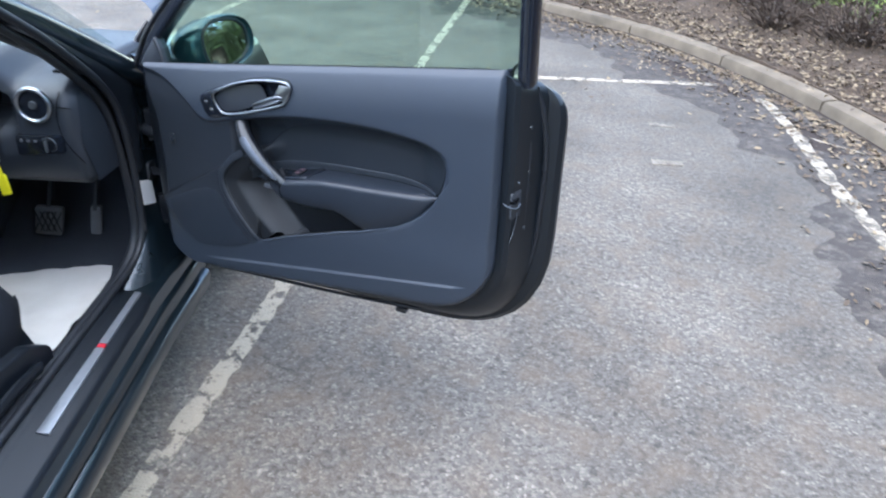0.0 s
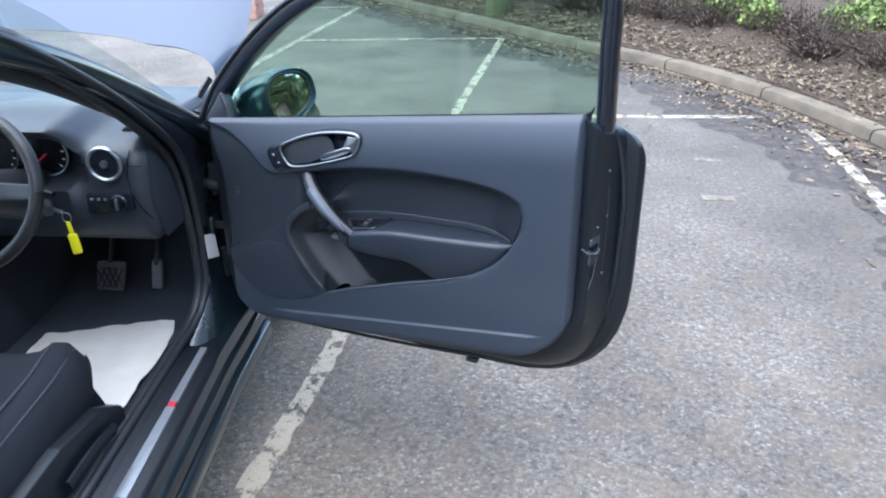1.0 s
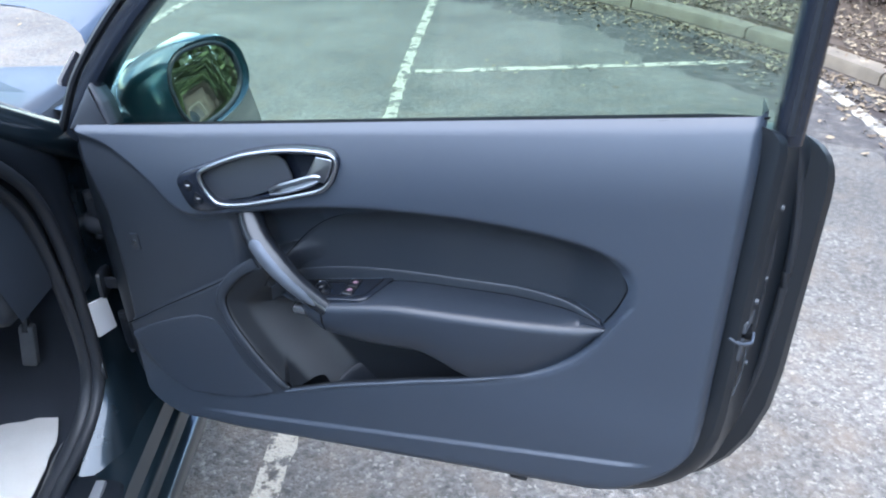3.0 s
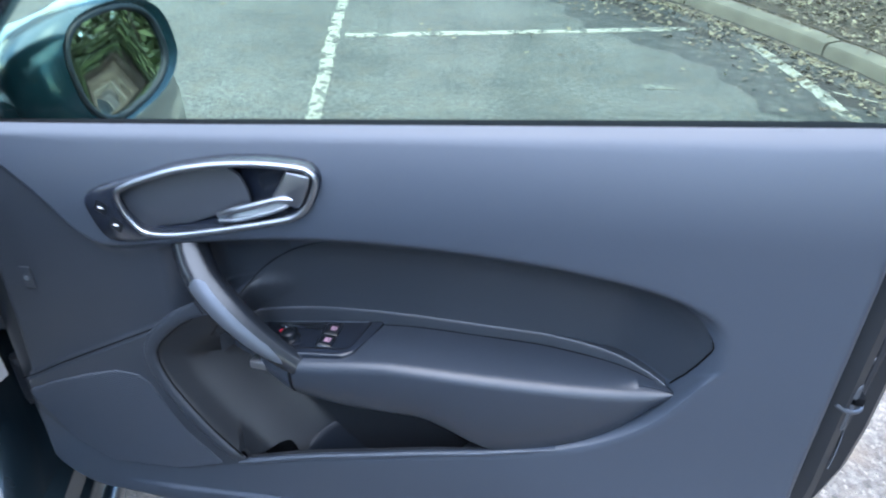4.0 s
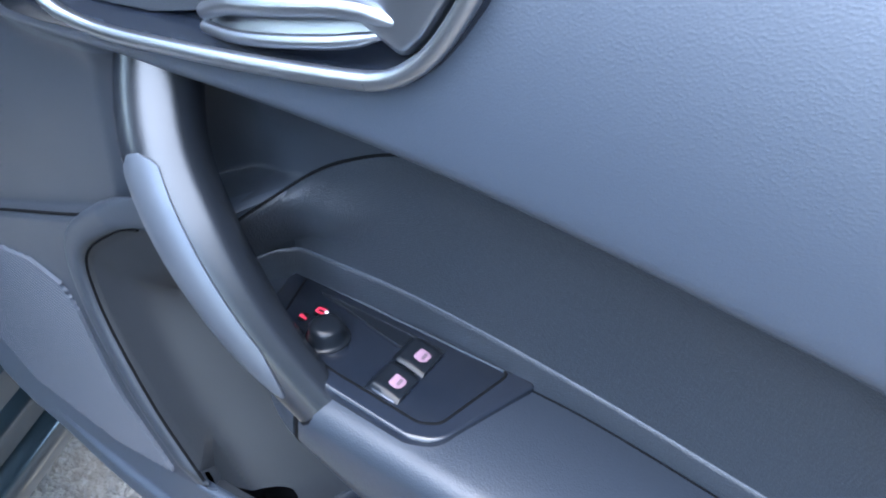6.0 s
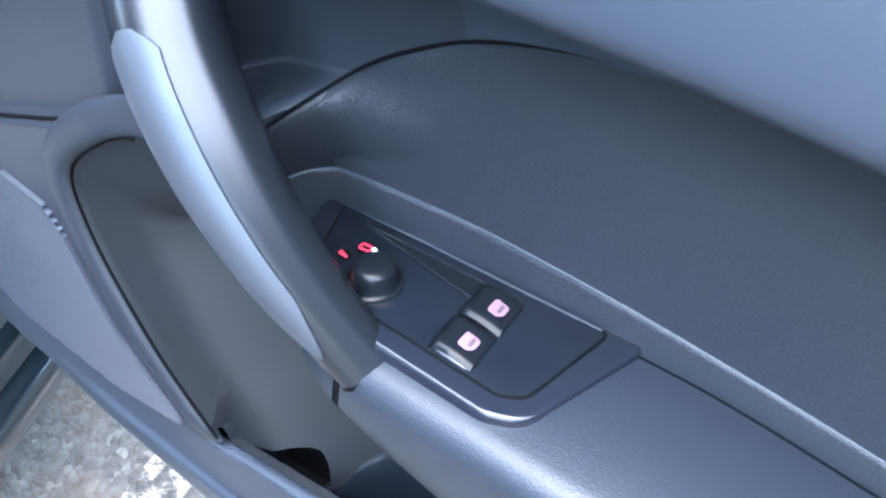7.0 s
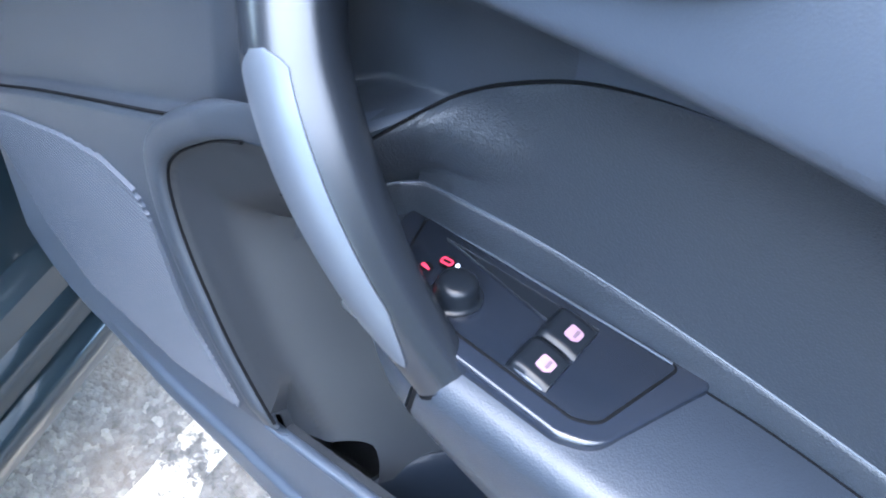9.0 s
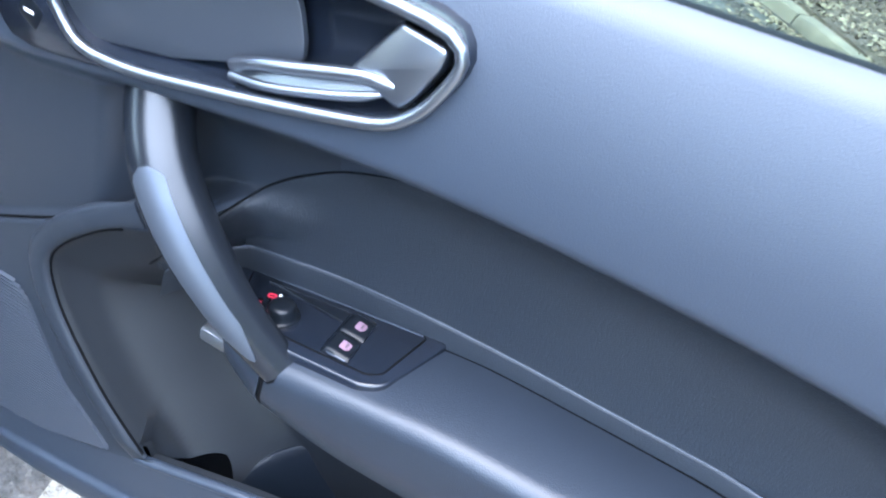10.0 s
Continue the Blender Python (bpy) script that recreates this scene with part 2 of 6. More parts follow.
# ---- ground, kerb and bank ----
def asphalt_nodes(m):
    """Worn tarmac with pale stone chips; returns its node tree and colour output."""
    n, l = m.node_tree.nodes, m.node_tree.links
    at = n.new("ShaderNodeTexCoord")
    chips = n.new("ShaderNodeTexVoronoi")
    chips.inputs["Scale"].default_value = 120
    tone = n.new("ShaderNodeValToRGB")
    e = tone.color_ramp.elements
    e[0].position, e[0].color = 0.0, (0.045, 0.043, 0.041, 1)
    e[1].position, e[1].color = 1.0, (0.40, 0.39, 0.37, 1)
    for place, v in ((0.45, 0.095), (0.78, 0.15), (0.92, 0.24)):
        k = tone.color_ramp.elements.new(place)
        k.color = (v * 1.02, v, v * 0.96, 1)
    split = n.new("ShaderNodeSeparateColor")
    stain = n.new("ShaderNodeTexNoise")
    stain.inputs["Scale"].default_value, stain.inputs["Detail"].default_value = 1.6, 9
    span = n.new("ShaderNodeMapRange")
    span.inputs["From Min"].default_value, span.inputs["From Max"].default_value = 0.3, 0.7
    span.inputs["To Min"].default_value, span.inputs["To Max"].default_value = 0.62, 1.32
    mul = n.new("ShaderNodeMix")
    mul.data_type, mul.blend_type = "RGBA", "MULTIPLY"
    mul.inputs["Factor"].default_value = 1
    warm = n.new("ShaderNodeMix")
    warm.data_type, warm.blend_type = "RGBA", "MULTIPLY"
    warm.inputs["Factor"].default_value = 1
    warm.inputs["B"].default_value = (0.89, 0.815, 0.725, 1)
    wob, push = n.new("ShaderNodeTexNoise"), n.new("ShaderNodeVectorMath")
    wob.inputs["Scale"].default_value, wob.inputs["Detail"].default_value = 110, 3
    push.operation = "MULTIPLY_ADD"
    push.inputs[1].default_value = (0.012, 0.012, 0.012)
    l.new(at.outputs["Object"], wob.inputs["Vector"])
    l.new(wob.outputs["Color"], push.inputs[0])
    l.new(at.outputs["Object"], push.inputs[2])
    l.new(push.outputs[0], chips.inputs["Vector"])
    l.new(at.outputs["Object"], stain.inputs["Vector"])
    l.new(chips.outputs["Color"], split.inputs[0])
    l.new(split.outputs[0], tone.inputs[0])
    l.new(stain.outputs[0], span.inputs["Value"])
    speck = n.new("ShaderNodeTexNoise")
    speck.inputs["Scale"].default_value, speck.inputs["Detail"].default_value = 45, 8
    l.new(at.outputs["Object"], speck.inputs["Vector"])
    base = n.new("ShaderNodeValToRGB")
    e = base.color_ramp.elements
    e[0].position, e[0].color = 0.35, (0.065, 0.063, 0.060, 1)
    e[1].position, e[1].color = 0.68, (0.21, 0.205, 0.195, 1)
    l.new(speck.outputs[0], base.inputs[0])
    both = n.new("ShaderNodeMix")
    both.data_type = "RGBA"
    both.inputs["Factor"].default_value = 0.42
    l.new(base.outputs[0], both.inputs["A"])
    l.new(tone.outputs[0], both.inputs["B"])
    l.new(both.outputs["Result"], mul.inputs["A"])
    l.new(span.outputs[0], mul.inputs["B"])
    rough = n.new("ShaderNodeTexNoise")
    rough.inputs["Scale"].default_value, rough.inputs["Detail"].default_value = 160, 4
    l.new(at.outputs["Object"], rough.inputs["Vector"])
    add = n.new("ShaderNodeMath")
    add.operation = "SUBTRACT"
    l.new(rough.outputs[0], add.inputs[0])
    l.new(chips.outputs["Distance"], add.inputs[1])
    b = n.new("ShaderNodeBump")
    b.inputs["Strength"].default_value, b.inputs["Distance"].default_value = 0.7, 0.006
    l.new(add.outputs[0], b.inputs["Height"])
    p = n["Principled BSDF"]
    p.inputs["Roughness"].default_value = 0.85
    l.new(b.outputs[0], p.inputs["Normal"])
    rust, share, brown = n.new("ShaderNodeTexNoise"), n.new("ShaderNodeMapRange"), n.new("ShaderNodeMix")
    rust.inputs["Scale"].default_value, rust.inputs["Detail"].default_value = 9, 8
    l.new(at.outputs["Object"], rust.inputs["Vector"])
    share.inputs["From Min"].default_value, share.inputs["From Max"].default_value, share.inputs["To Max"].default_value = 0.46, 0.70, 0.6
    l.new(rust.outputs[0], share.inputs["Value"])
    brown.data_type = "RGBA"
    brown.inputs["B"].default_value = (0.15, 0.125, 0.10, 1)
    l.new(share.outputs[0], brown.inputs["Factor"])
    l.new(mul.outputs["Result"], brown.inputs["A"])
    l.new(brown.outputs["Result"], warm.inputs["A"])
    # brown dirt below the bank, in uneven patches; its gradient also darkens the far ground
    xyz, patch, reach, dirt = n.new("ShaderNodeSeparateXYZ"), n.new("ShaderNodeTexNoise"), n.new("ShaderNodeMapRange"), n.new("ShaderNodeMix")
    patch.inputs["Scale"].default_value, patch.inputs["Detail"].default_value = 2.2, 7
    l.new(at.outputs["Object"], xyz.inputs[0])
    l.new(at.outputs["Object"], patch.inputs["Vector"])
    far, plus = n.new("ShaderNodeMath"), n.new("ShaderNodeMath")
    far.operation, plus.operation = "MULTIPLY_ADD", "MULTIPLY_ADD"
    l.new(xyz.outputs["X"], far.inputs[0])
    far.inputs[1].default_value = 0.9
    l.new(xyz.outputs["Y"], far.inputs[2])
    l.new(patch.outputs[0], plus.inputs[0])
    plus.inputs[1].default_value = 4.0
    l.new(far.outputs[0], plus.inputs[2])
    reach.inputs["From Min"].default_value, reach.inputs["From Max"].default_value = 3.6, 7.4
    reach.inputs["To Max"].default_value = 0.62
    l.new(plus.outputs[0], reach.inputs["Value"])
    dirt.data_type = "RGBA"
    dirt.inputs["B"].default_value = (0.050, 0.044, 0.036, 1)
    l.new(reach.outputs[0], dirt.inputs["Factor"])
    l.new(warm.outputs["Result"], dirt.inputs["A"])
    return n, l, p, at, dirt.outputs["Result"]


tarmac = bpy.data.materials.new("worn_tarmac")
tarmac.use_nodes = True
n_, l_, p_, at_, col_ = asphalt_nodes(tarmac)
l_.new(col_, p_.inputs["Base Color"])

def flaking(name, low, high, share, col=(0.33, 0.288, 0.222)):
    """A thin layer over the tarmac, such as old line paint, worn through in places."""
    m = bpy.data.materials.new(name)
    m.use_nodes = True
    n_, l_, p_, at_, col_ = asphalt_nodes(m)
    flake = n_.new("ShaderNodeTexNoise")
    flake.inputs["Scale"].default_value, flake.inputs["Detail"].default_value, flake.inputs["Roughness"].default_value = 11, 10, 0.75
    l_.new(at_.outputs["Object"], flake.inputs["Vector"])
    cut = n_.new("ShaderNodeMapRange")
    cut.inputs["To Max"].default_value = share
    cut.inputs["From Min"].default_value, cut.inputs["From Max"].default_value = low, high
    l_.new(flake.outputs[0], cut.inputs["Value"])
    coat_ = n_.new("ShaderNodeMix")
    coat_.data_type = "RGBA"
    coat_.inputs["B"].default_value = (*col, 1)
    l_.new(cut.outputs[0], coat_.inputs["Factor"])
    l_.new(col_, coat_.inputs["A"])
    l_.new(coat_.outputs["Result"], p_.inputs["Base Color"])
    return m


line_paint = flaking("flaking_line_paint", 0.455, 0.50, 1.0)
worn_paint = flaking("worn_line_paint", 0.43, 0.53, 0.85)
faint_paint = flaking("faint_old_paint", 0.42, 0.60, 0.45)

KERB = [(-14.0, 12.0), (-7.0, 9.1), (-4.3, 7.8), (-2.2, 6.55), (-0.7, 5.6), (-0.1, 5.27), (0.4, 4.97), (1.05, 4.40), (1.56, 3.81), (1.97, 3.22), (2.45, 2.2), (2.75, 0.4), (2.85, -2.5), (2.85, -12.0)]
kerb_line = spline([(x, y, 0) for x, y in KERB], 700)


def kerb_at(i):
    a, b = kerb_line[max(0, i - 1)], kerb_line[min(len(kerb_line) - 1, i + 1)]
    d = (b - a).normalized()
    return kerb_line[i], d, Vector((-d.y, d.x, 0))


def behind(i, d, z=0.0):
    """A place d metres behind the kerb's face."""
    p, _, side = kerb_at(i)
    q = p + side * d
    return Vector((q.x, q.y, z))


def bank_z(d, x, y):
    return 0.085 + 0.13 * d + 0.06 * noise.noise(Vector((x * 1.3, y * 1.3, 0))) * min(1, d * 2) + 0.02 * noise.noise(Vector((x * 6, y * 6, 2)))


def build_ground():
    bm = bmesh.new()
    bmesh.ops.create_grid(bm, x_segments=60, y_segments=60, size=1)
    for v in bm.verts:
        u = v.co.copy()
        v.co.x = math.copysign(abs(u.x) ** 3, u.x) * 900
        v.co.y = math.copysign(abs(u.y) ** 3, u.y) * 900
        v.co.z = 0
    tagged(as_object("ground", bm, tarmac), "worn grey tarmac of a car park with pale chips", "ground", kind="structure")


def build_line(points, width, label, material=line_paint):
    pts = []
    for (a, b) in zip(points, points[1:]):
        a, b = Vector((*a, 0)), Vector((*b, 0))
        n = max(2, int((b - a).length / 0.03))
        pts += [a.lerp(b, i / n) for i in range(n)]
    pts.append(Vector((*points[-1], 0)))
    rows = []
    for i, p in enumerate(pts):
        d = (pts[min(i + 1, len(pts) - 1)] - pts[max(i - 1, 0)]).normalized()
        s = Vector((-d.y, d.x, 0)) * width / 2
        w = [1 + 0.34 * noise.noise(Vector((p.x * 11, p.y * 11, k * 9))) + 0.34 * noise.noise(Vector((p.x * 45, p.y * 45, k * 9))) for k in (0, 1)]
        rows.append([p - s * w[0] + Vector((0, 0, 0.0005)), p - s * w[0] * 0.96 + Vector((0, 0, 0.004)), p + s * w[1] * 0.96 + Vector((0, 0, 0.004)), p + s * w[1] + Vector((0, 0, 0.0005))])
    tagged(as_object("bay_line", loft(rows, False), material), label, "road marking", group="white bay lines", kind="structure")


build_ground()
build_line([(0.43, -1.5), (0.165, -0.37), (-0.04, 0.467), (-0.88, 3.28), (-1.58, 5.93)], 0.066, "flaking white bay line on the tarmac beside the car")
build_line([(-0.78, 3.17), (1.08, 3.92)], 0.065, "worn white line across the bays")
build_line([(-3.45, 5.03), (-1.60, 5.91)], 0.065, "thin white line between two bays")
build_line([(-2.4, 0.9), (-3.2, 3.97), (-4.1, 7.24)], 0.075, "long white bay line on the tarmac")
build_line([(-5.6, 6.55), (-4.1, 7.24)], 0.065, "white line closing a far bay")
build_line([(1.36, 3.72), (1.45, 3.59), (1.58, 3.22), (1.70, 2.82), (1.80, 2.45), (1.92, 2.12), (2.03, 1.78), (2.10, 1.3)], 0.075, "broken white edge line near the kerb", worn_paint)
build_line([(1.685, 3.09), (1.80, 3.035), (2.08, 2.92)], 0.014, "thin pale joint across the tarmac to the kerb")
for a, b, r in ((1.02, 2.32, 0.075), (0.89, 2.90, 0.07)):
    build_line([(a - r, b - r * 0.3), (a + r, b + r * 0.3)], 0.06, "small faint patch of old white paint", faint_paint)

# kerb stones
stone = surface("kerb_concrete", (0.20, 0.158, 0.112), (0.040, 0.034, 0.025), rough=0.9, big=6, fine=160, bump=0.5, depth=0.004)
soil = surface("leaf_mould_soil", (0.034, 0.023, 0.015), (0.078, 0.052, 0.032), rough=0.95, big=9, fine=70, bump=0.9, depth=0.02)
kerb = thing("kerb", "low concrete kerb of separate stones round the car park", "kerb", kind="structure")
STEP = 22
for i in range(20, len(kerb_line) - STEP - 2, STEP):
    rows = []
    h = 0.088 + 0.008 * noise.noise(Vector((i * 0.7, 0, 0)))
    for k in [0.15 + (STEP - 0.3) * j / 12 for j in range(13)]:
        p0, d, side = kerb_at(i + int(k))
        p = p0.lerp(kerb_at(i + int(k) + 1)[0], k - int(k))
        dip = 0.008 * max(0.0, 1 - min(k, STEP - k) / 0.6)
        rows.append([p + side * a + Vector((0, 0, b)) for a, b in ((0.0 + dip, -0.05), (0.004 + dip, h - 0.025 - dip), (0.016 + dip, h - 0.006 - dip), (0.04, h - dip), (0.125, h + 0.002 - dip), (0.13, -0.02))])
    part("kerb_stone", loft(rows, True), stone, kerb)

# earth washed down along the foot of the kerb, with a ragged edge
def kerb_dirt(reach, rag, lift, material, label):
    rows = []
    for i in range(60, 660):
        p, _, side = kerb_at(i)
        wide = reach + rag * (noise.noise(Vector((p.x * 1.3, p.y * 1.3, 4))) + 0.55 * noise.noise(Vector((p.x * 5, p.y * 5, 5))))
        wide = max(0.04, wide)
        rows.append([Vector((*(p - side * wide * k).to_2d(), z + lift)) for k, z in ((-0.10 / wide * 0.42, 0.014), (0.02, 0.010), (0.15, 0.004), (0.4, 0.0018), (0.8, 0.0012), (1.0, 0.0004))])
    tagged(as_object("kerb_dirt", loft(rows, False), material), label, "dirt", kind="structure")


kerb_dirt(0.34, 0.22, 0.0012, surface("damp_earth", (0.024, 0.0185, 0.0160), (0.058, 0.048, 0.043), rough=0.9, spec=0.12, big=7, fine=90, bump=0.7, depth=0.006), "dark damp earth washed along the foot of the kerb")
kerb_dirt(0.74, 0.24, 0.0, flaking("thin_earth", 0.37, 0.53, 0.92, (0.034, 0.027, 0.0235)), "patchy brown dirt spread over the tarmac by the kerb")

# bank behind the kerb
rows = []
for i in range(0, len(kerb_line), 4):
    row = []
    for d in (0.10, 0.125, 0.2, 0.35, 0.55, 0.8, 1.1, 1.5, 2.0, 2.8, 4.0, 6.0, 9.0, 13.0):
        p = behind(i, d)
        row.append(Vector((p.x, p.y, bank_z(d, p.x, p.y) if d > 0.11 else -0.02)))
    rows.append(row)
tagged(as_object("bank", loft(rows, False), soil), "earth bank of dark soil behind the kerb", "bank", kind="structure")


def leaf_material(name, dark, pale, green=None):
    m = surface(name, dark, pale, rough=0.7, big=30, fine=300, bump=0.2)
    n, l = m.node_tree.nodes, m.node_tree.links
    geo, ramp = n.new("ShaderNodeNewGeometry"), n.new("ShaderNodeValToRGB")
    e = ramp.color_ramp.elements
    e[0].color, e[1].color = (*dark, 1), (*pale, 1)
    if green:
        k = e.new(0.5)
        k.color = (*green, 1)
    l.new(geo.outputs["Random Per Island"], ramp.inputs[0])
    l.new(ramp.outputs[0], n["Principled BSDF"].inputs["Base Color"])
    return m


dry_leaf = leaf_material("dry_leaves", (0.045, 0.030, 0.019), (0.25, 0.195, 0.12), (0.11, 0.076, 0.044))
green_leaf = leaf_material("green_leaves", (0.05, 0.085, 0.018), (0.25, 0.31, 0.085), (0.12, 0.18, 0.042))
tree_leaf = leaf_material("tree_leaves", (0.032, 0.045, 0.016), (0.125, 0.155, 0.055), (0.062, 0.080, 0.028))
twig = surface("brown_twigs", (0.060, 0.040, 0.027), (0.030, 0.020, 0.014), rough=0.9, big=10, fine=120, bump=0.5, depth=0.003)
bark = surface("mossy_bark", (0.10, 0.12, 0.045), (0.075, 0.062, 0.048), rough=0.95, big=5, fine=40, bump=0.9, depth=0.02)


def leaves_mesh(name, places, material, size, seed, flat=True):
    """Many small folded leaves in one mesh; places: a function of a random source giving (x, y, z) and a normal."""
    rnd = random.Random(seed)
    verts, faces = [], []
    for x, y, z, tilt in places(rnd):
        s = size * rnd.uniform(0.6, 1.35)
        q = Euler((rnd.uniform(-tilt, tilt), rnd.uniform(-tilt, tilt), rnd.uniform(0, 6.28))).to_matrix()
        b, up = len(verts), rnd.uniform(0.05, 0.35)
        for a, c, h in ((-0.5, 0, 0), (-0.15, 0.27, up * 0.5), (0.25, 0.22, up * 0.5), (0.55, 0, 0.1), (0.25, -0.22, up * 0.5), (-0.15, -0.27, up * 0.5)):
            verts.append(tuple(Vector((x, y, z)) + q @ Vector((a, c, h)) * s))
        faces += [(b, b + 1, b + 2, b + 3), (b, b + 3, b + 4, b + 5)]
    me = bpy.data.meshes.new(name)
    me.from_pydata(verts, [], faces)
    me.materials.append(material)
    return new(name, me)


def litter(rnd):
    out = []
    for _ in range(42000):
        i = rnd.randrange(120, 520)
        d = rnd.choice((rnd.gauss(0.30, 0.14), rnd.gauss(0.42, 0.22), rnd.uniform(0.14, 2.6), rnd.gauss(-0.05, 0.05), rnd.gauss(-0.16, 0.22)))
        if -0.03 < d < 0.14 and rnd.random() < 0.85:
            continue
        p = behind(i, d).lerp(behind(i + 1, d), rnd.random())
        z = bank_z(d, p.x, p.y) + 0.012 if d > 0.13 else (0.112 if d > 0.0 else 0.008)
        out.append((p.x, p.y, z, 0.5))
    for _ in range(420):
        out.append((rnd.uniform(-4.5, 1.6), rnd.uniform(3.0, 7.2), 0.006, 0.3))
    return out


tagged(leaves_mesh("leaf_litter", litter, dry_leaf, 0.031, 11), "pale dry fallen leaves along the kerb and bank", "fallen leaves", kind="stuff")


def shrub(at, r, h, kind_leaf, twigs, leaves, size, seed, name, label):
    rnd = random.Random(seed)
    base = Vector(at)
    t = thing(name, label, "shrub", pose(*at), group="undergrowth")
    bits = []
    for _ in range(twigs):
        g, lean = rnd.uniform(0, 6.28), rnd.uniform(0.2, 1.0)
        tip = Vector((math.cos(g) * r * lean, math.sin(g) * r * lean, h * rnd.uniform(0.35, 1.0) * (1.15 - lean * 0.6)))
        foot = Vector((math.cos(g) * r * 0.25 * rnd.random(), math.sin(g) * r * 0.25 * rnd.random(), -0.05))
        mid = foot.lerp(tip, 0.5) + Vector((rnd.uniform(-0.1, 0.1), rnd.uniform(-0.1, 0.1), rnd.uniform(0.0, 0.15))) * r
        bits.append(sweep(spline([foot, mid, tip], 5), lambda u: (0.007 - 0.0045 * u,) * 2, 4, caps=False))
    part("twig_mass", joined(*bits), twig, t)
    def places(_):
        out = []
        for _i in range(leaves):
            g, lean, up = rnd.uniform(0, 6.28), rnd.random() ** 0.6, rnd.random()
            lump = 0.75 + 0.35 * noise.noise(Vector((math.cos(g) * 2 + seed, math.sin(g) * 2, up * 3)))
            out.append((math.cos(g) * r * lean * lump, math.sin(g) * r * lean * lump, h * up * (1.1 - lean * 0.5) * lump, 1.2))
        return out
    ob = leaves_mesh("foliage", places, kind_leaf, size, seed + 1)
    ob.parent = t
    return t


brown_leaf = leaf_material("withered_leaves", (0.022, 0.014, 0.009), (0.090, 0.058, 0.036), (0.048, 0.031, 0.020))
spots = random.Random(21)
for k in range(52):
    i = 190 + (k % 26) * 10 + spots.randrange(-4, 5)
    d = spots.uniform(0.85, 1.5) if k < 26 else spots.uniform(1.5, 2.7)
    p = behind(min(i, 690), d)
    shrub((p.x, p.y, bank_z(d, p.x, p.y) - 0.03), spots.uniform(0.45, 0.75), spots.uniform(0.3, 0.55), brown_leaf, 110, 600, 0.026, 40 + k, "withered_shrub", "withered brown undergrowth of dry twigs")
for k, (x, y, r, h) in enumerate(((0.62, 6.55, 0.42, 0.42), (0.25, 6.9, 0.5, 0.5), (1.72, 5.95, 0.45, 0.45), (2.3, 5.3, 0.5, 0.5), (0.88, 6.0, 0.22, 0.28), (-3.2, 8.1, 0.6, 0.4), (-0.6, 7.6, 0.5, 0.4))):
    shrub((x, y, 0.28), r, h, green_leaf, 22, 2200, 0.034, 90 + k, "green_shrub", "fresh green leafy shrub on the bank")
for k, (x, y, r, h) in enumerate(((4.5, -2.7, 1.3, 2.9), (4.7, -1.3, 1.3, 3.1), (5.4, 0.1, 1.3, 2.9), (5.0, 0.9, 1.2, 2.6), (6.2, 1.6, 1.4, 3.2), (4.6, -4.4, 1.3, 2.8), (5.2, 2.9, 1.2, 2.3), (5.8, 4.2, 1.4, 2.6), (6.6, 3.2, 1.5, 3.2))):
    shrub((x, y, 0.3), r, h, tree_leaf, 60, 3600, 0.12, 120 + k, "tall_bush", "tall dense green bush on the bank")
tagged(as_object("marker_post", round_bar((0.90, 6.35, 0.1), (0.93, 6.38, 1.5), 0.03, 0.028, 14), surface("weathered_post", (0.42, 0.43, 0.38), (0.25, 0.28, 0.2), rough=0.8, big=6)), "thin weathered grey post on the bank", "post")


def tree(at, height, spread, seed, leaves, trunk_r):
    rnd = random.Random(seed)
    t = thing("tree", "tree with mossy trunk and loose green crown", "tree", pose(*at), group="trees on the bank")
    top = Vector((rnd.uniform(-0.3, 0.3), rnd.uniform(-0.3, 0.3), height * 0.75))
    bits = [sweep(spline([(0, 0, -0.2), (0.05, 0.03, height * 0.25), tuple(top * 0.6 + Vector((0.1, 0, 0))), tuple(top)], 12), lambda u: (trunk_r * (1.25 - 1.05 * u) + 0.05 * max(0, 0.12 - u) * 3,) * 2, 12)]
    tips = []
    for k in range(11):
        g, f = k * 2.4 + rnd.uniform(-0.4, 0.4), 0.3 + 0.6 * k / 11
        a = Vector((0, 0, 0)).lerp(top, f)
        b = a + Vector((math.cos(g), math.sin(g), rnd.uniform(0.35, 0.9))) * spread * rnd.uniform(0.6, 1.0)
        bits.append(sweep(spline([a, a.lerp(b, 0.5) + Vector((0, 0, 0.12)), b], 7), lambda u: (trunk_r * 0.38 * (1 - 0.8 * u),) * 2, 7))
        tips += [a.lerp(b, 0.6), b]
    part("trunk", joined(*bits), bark, t)

    def places(_):
        out = []
        for _i in range(leaves):
            c = rnd.choice(tips)
            d = Vector((rnd.gauss(0, 1), rnd.gauss(0, 1), rnd.gauss(0, 0.7))) * spread * 0.26
            out.append((c.x + d.x, c.y + d.y, c.z + d.z, 1.5))
        return out
    crown = leaves_mesh("crown", places, tree_leaf, 0.13, seed + 5)
    crown.parent = t


tree((-1.95, 6.72, 0.1), 6.0, 1.9, 5, 1800, 0.11)
tree((-3.9, 8.9, 0.2), 7.0, 2.2, 6, 1500, 0.13)
for k, (x, y) in enumerate(((5.0, -4.4), (4.6, -6.6), (6.4, -3.6), (5.2, -2.4), (6.0, -0.6), (7.6, -1.8), (5.4, -1.3))):
    tree((x, y, 0.3), 4.6 + 0.5 * (k % 3), 1.7, 60 + k, 2600, 0.12)
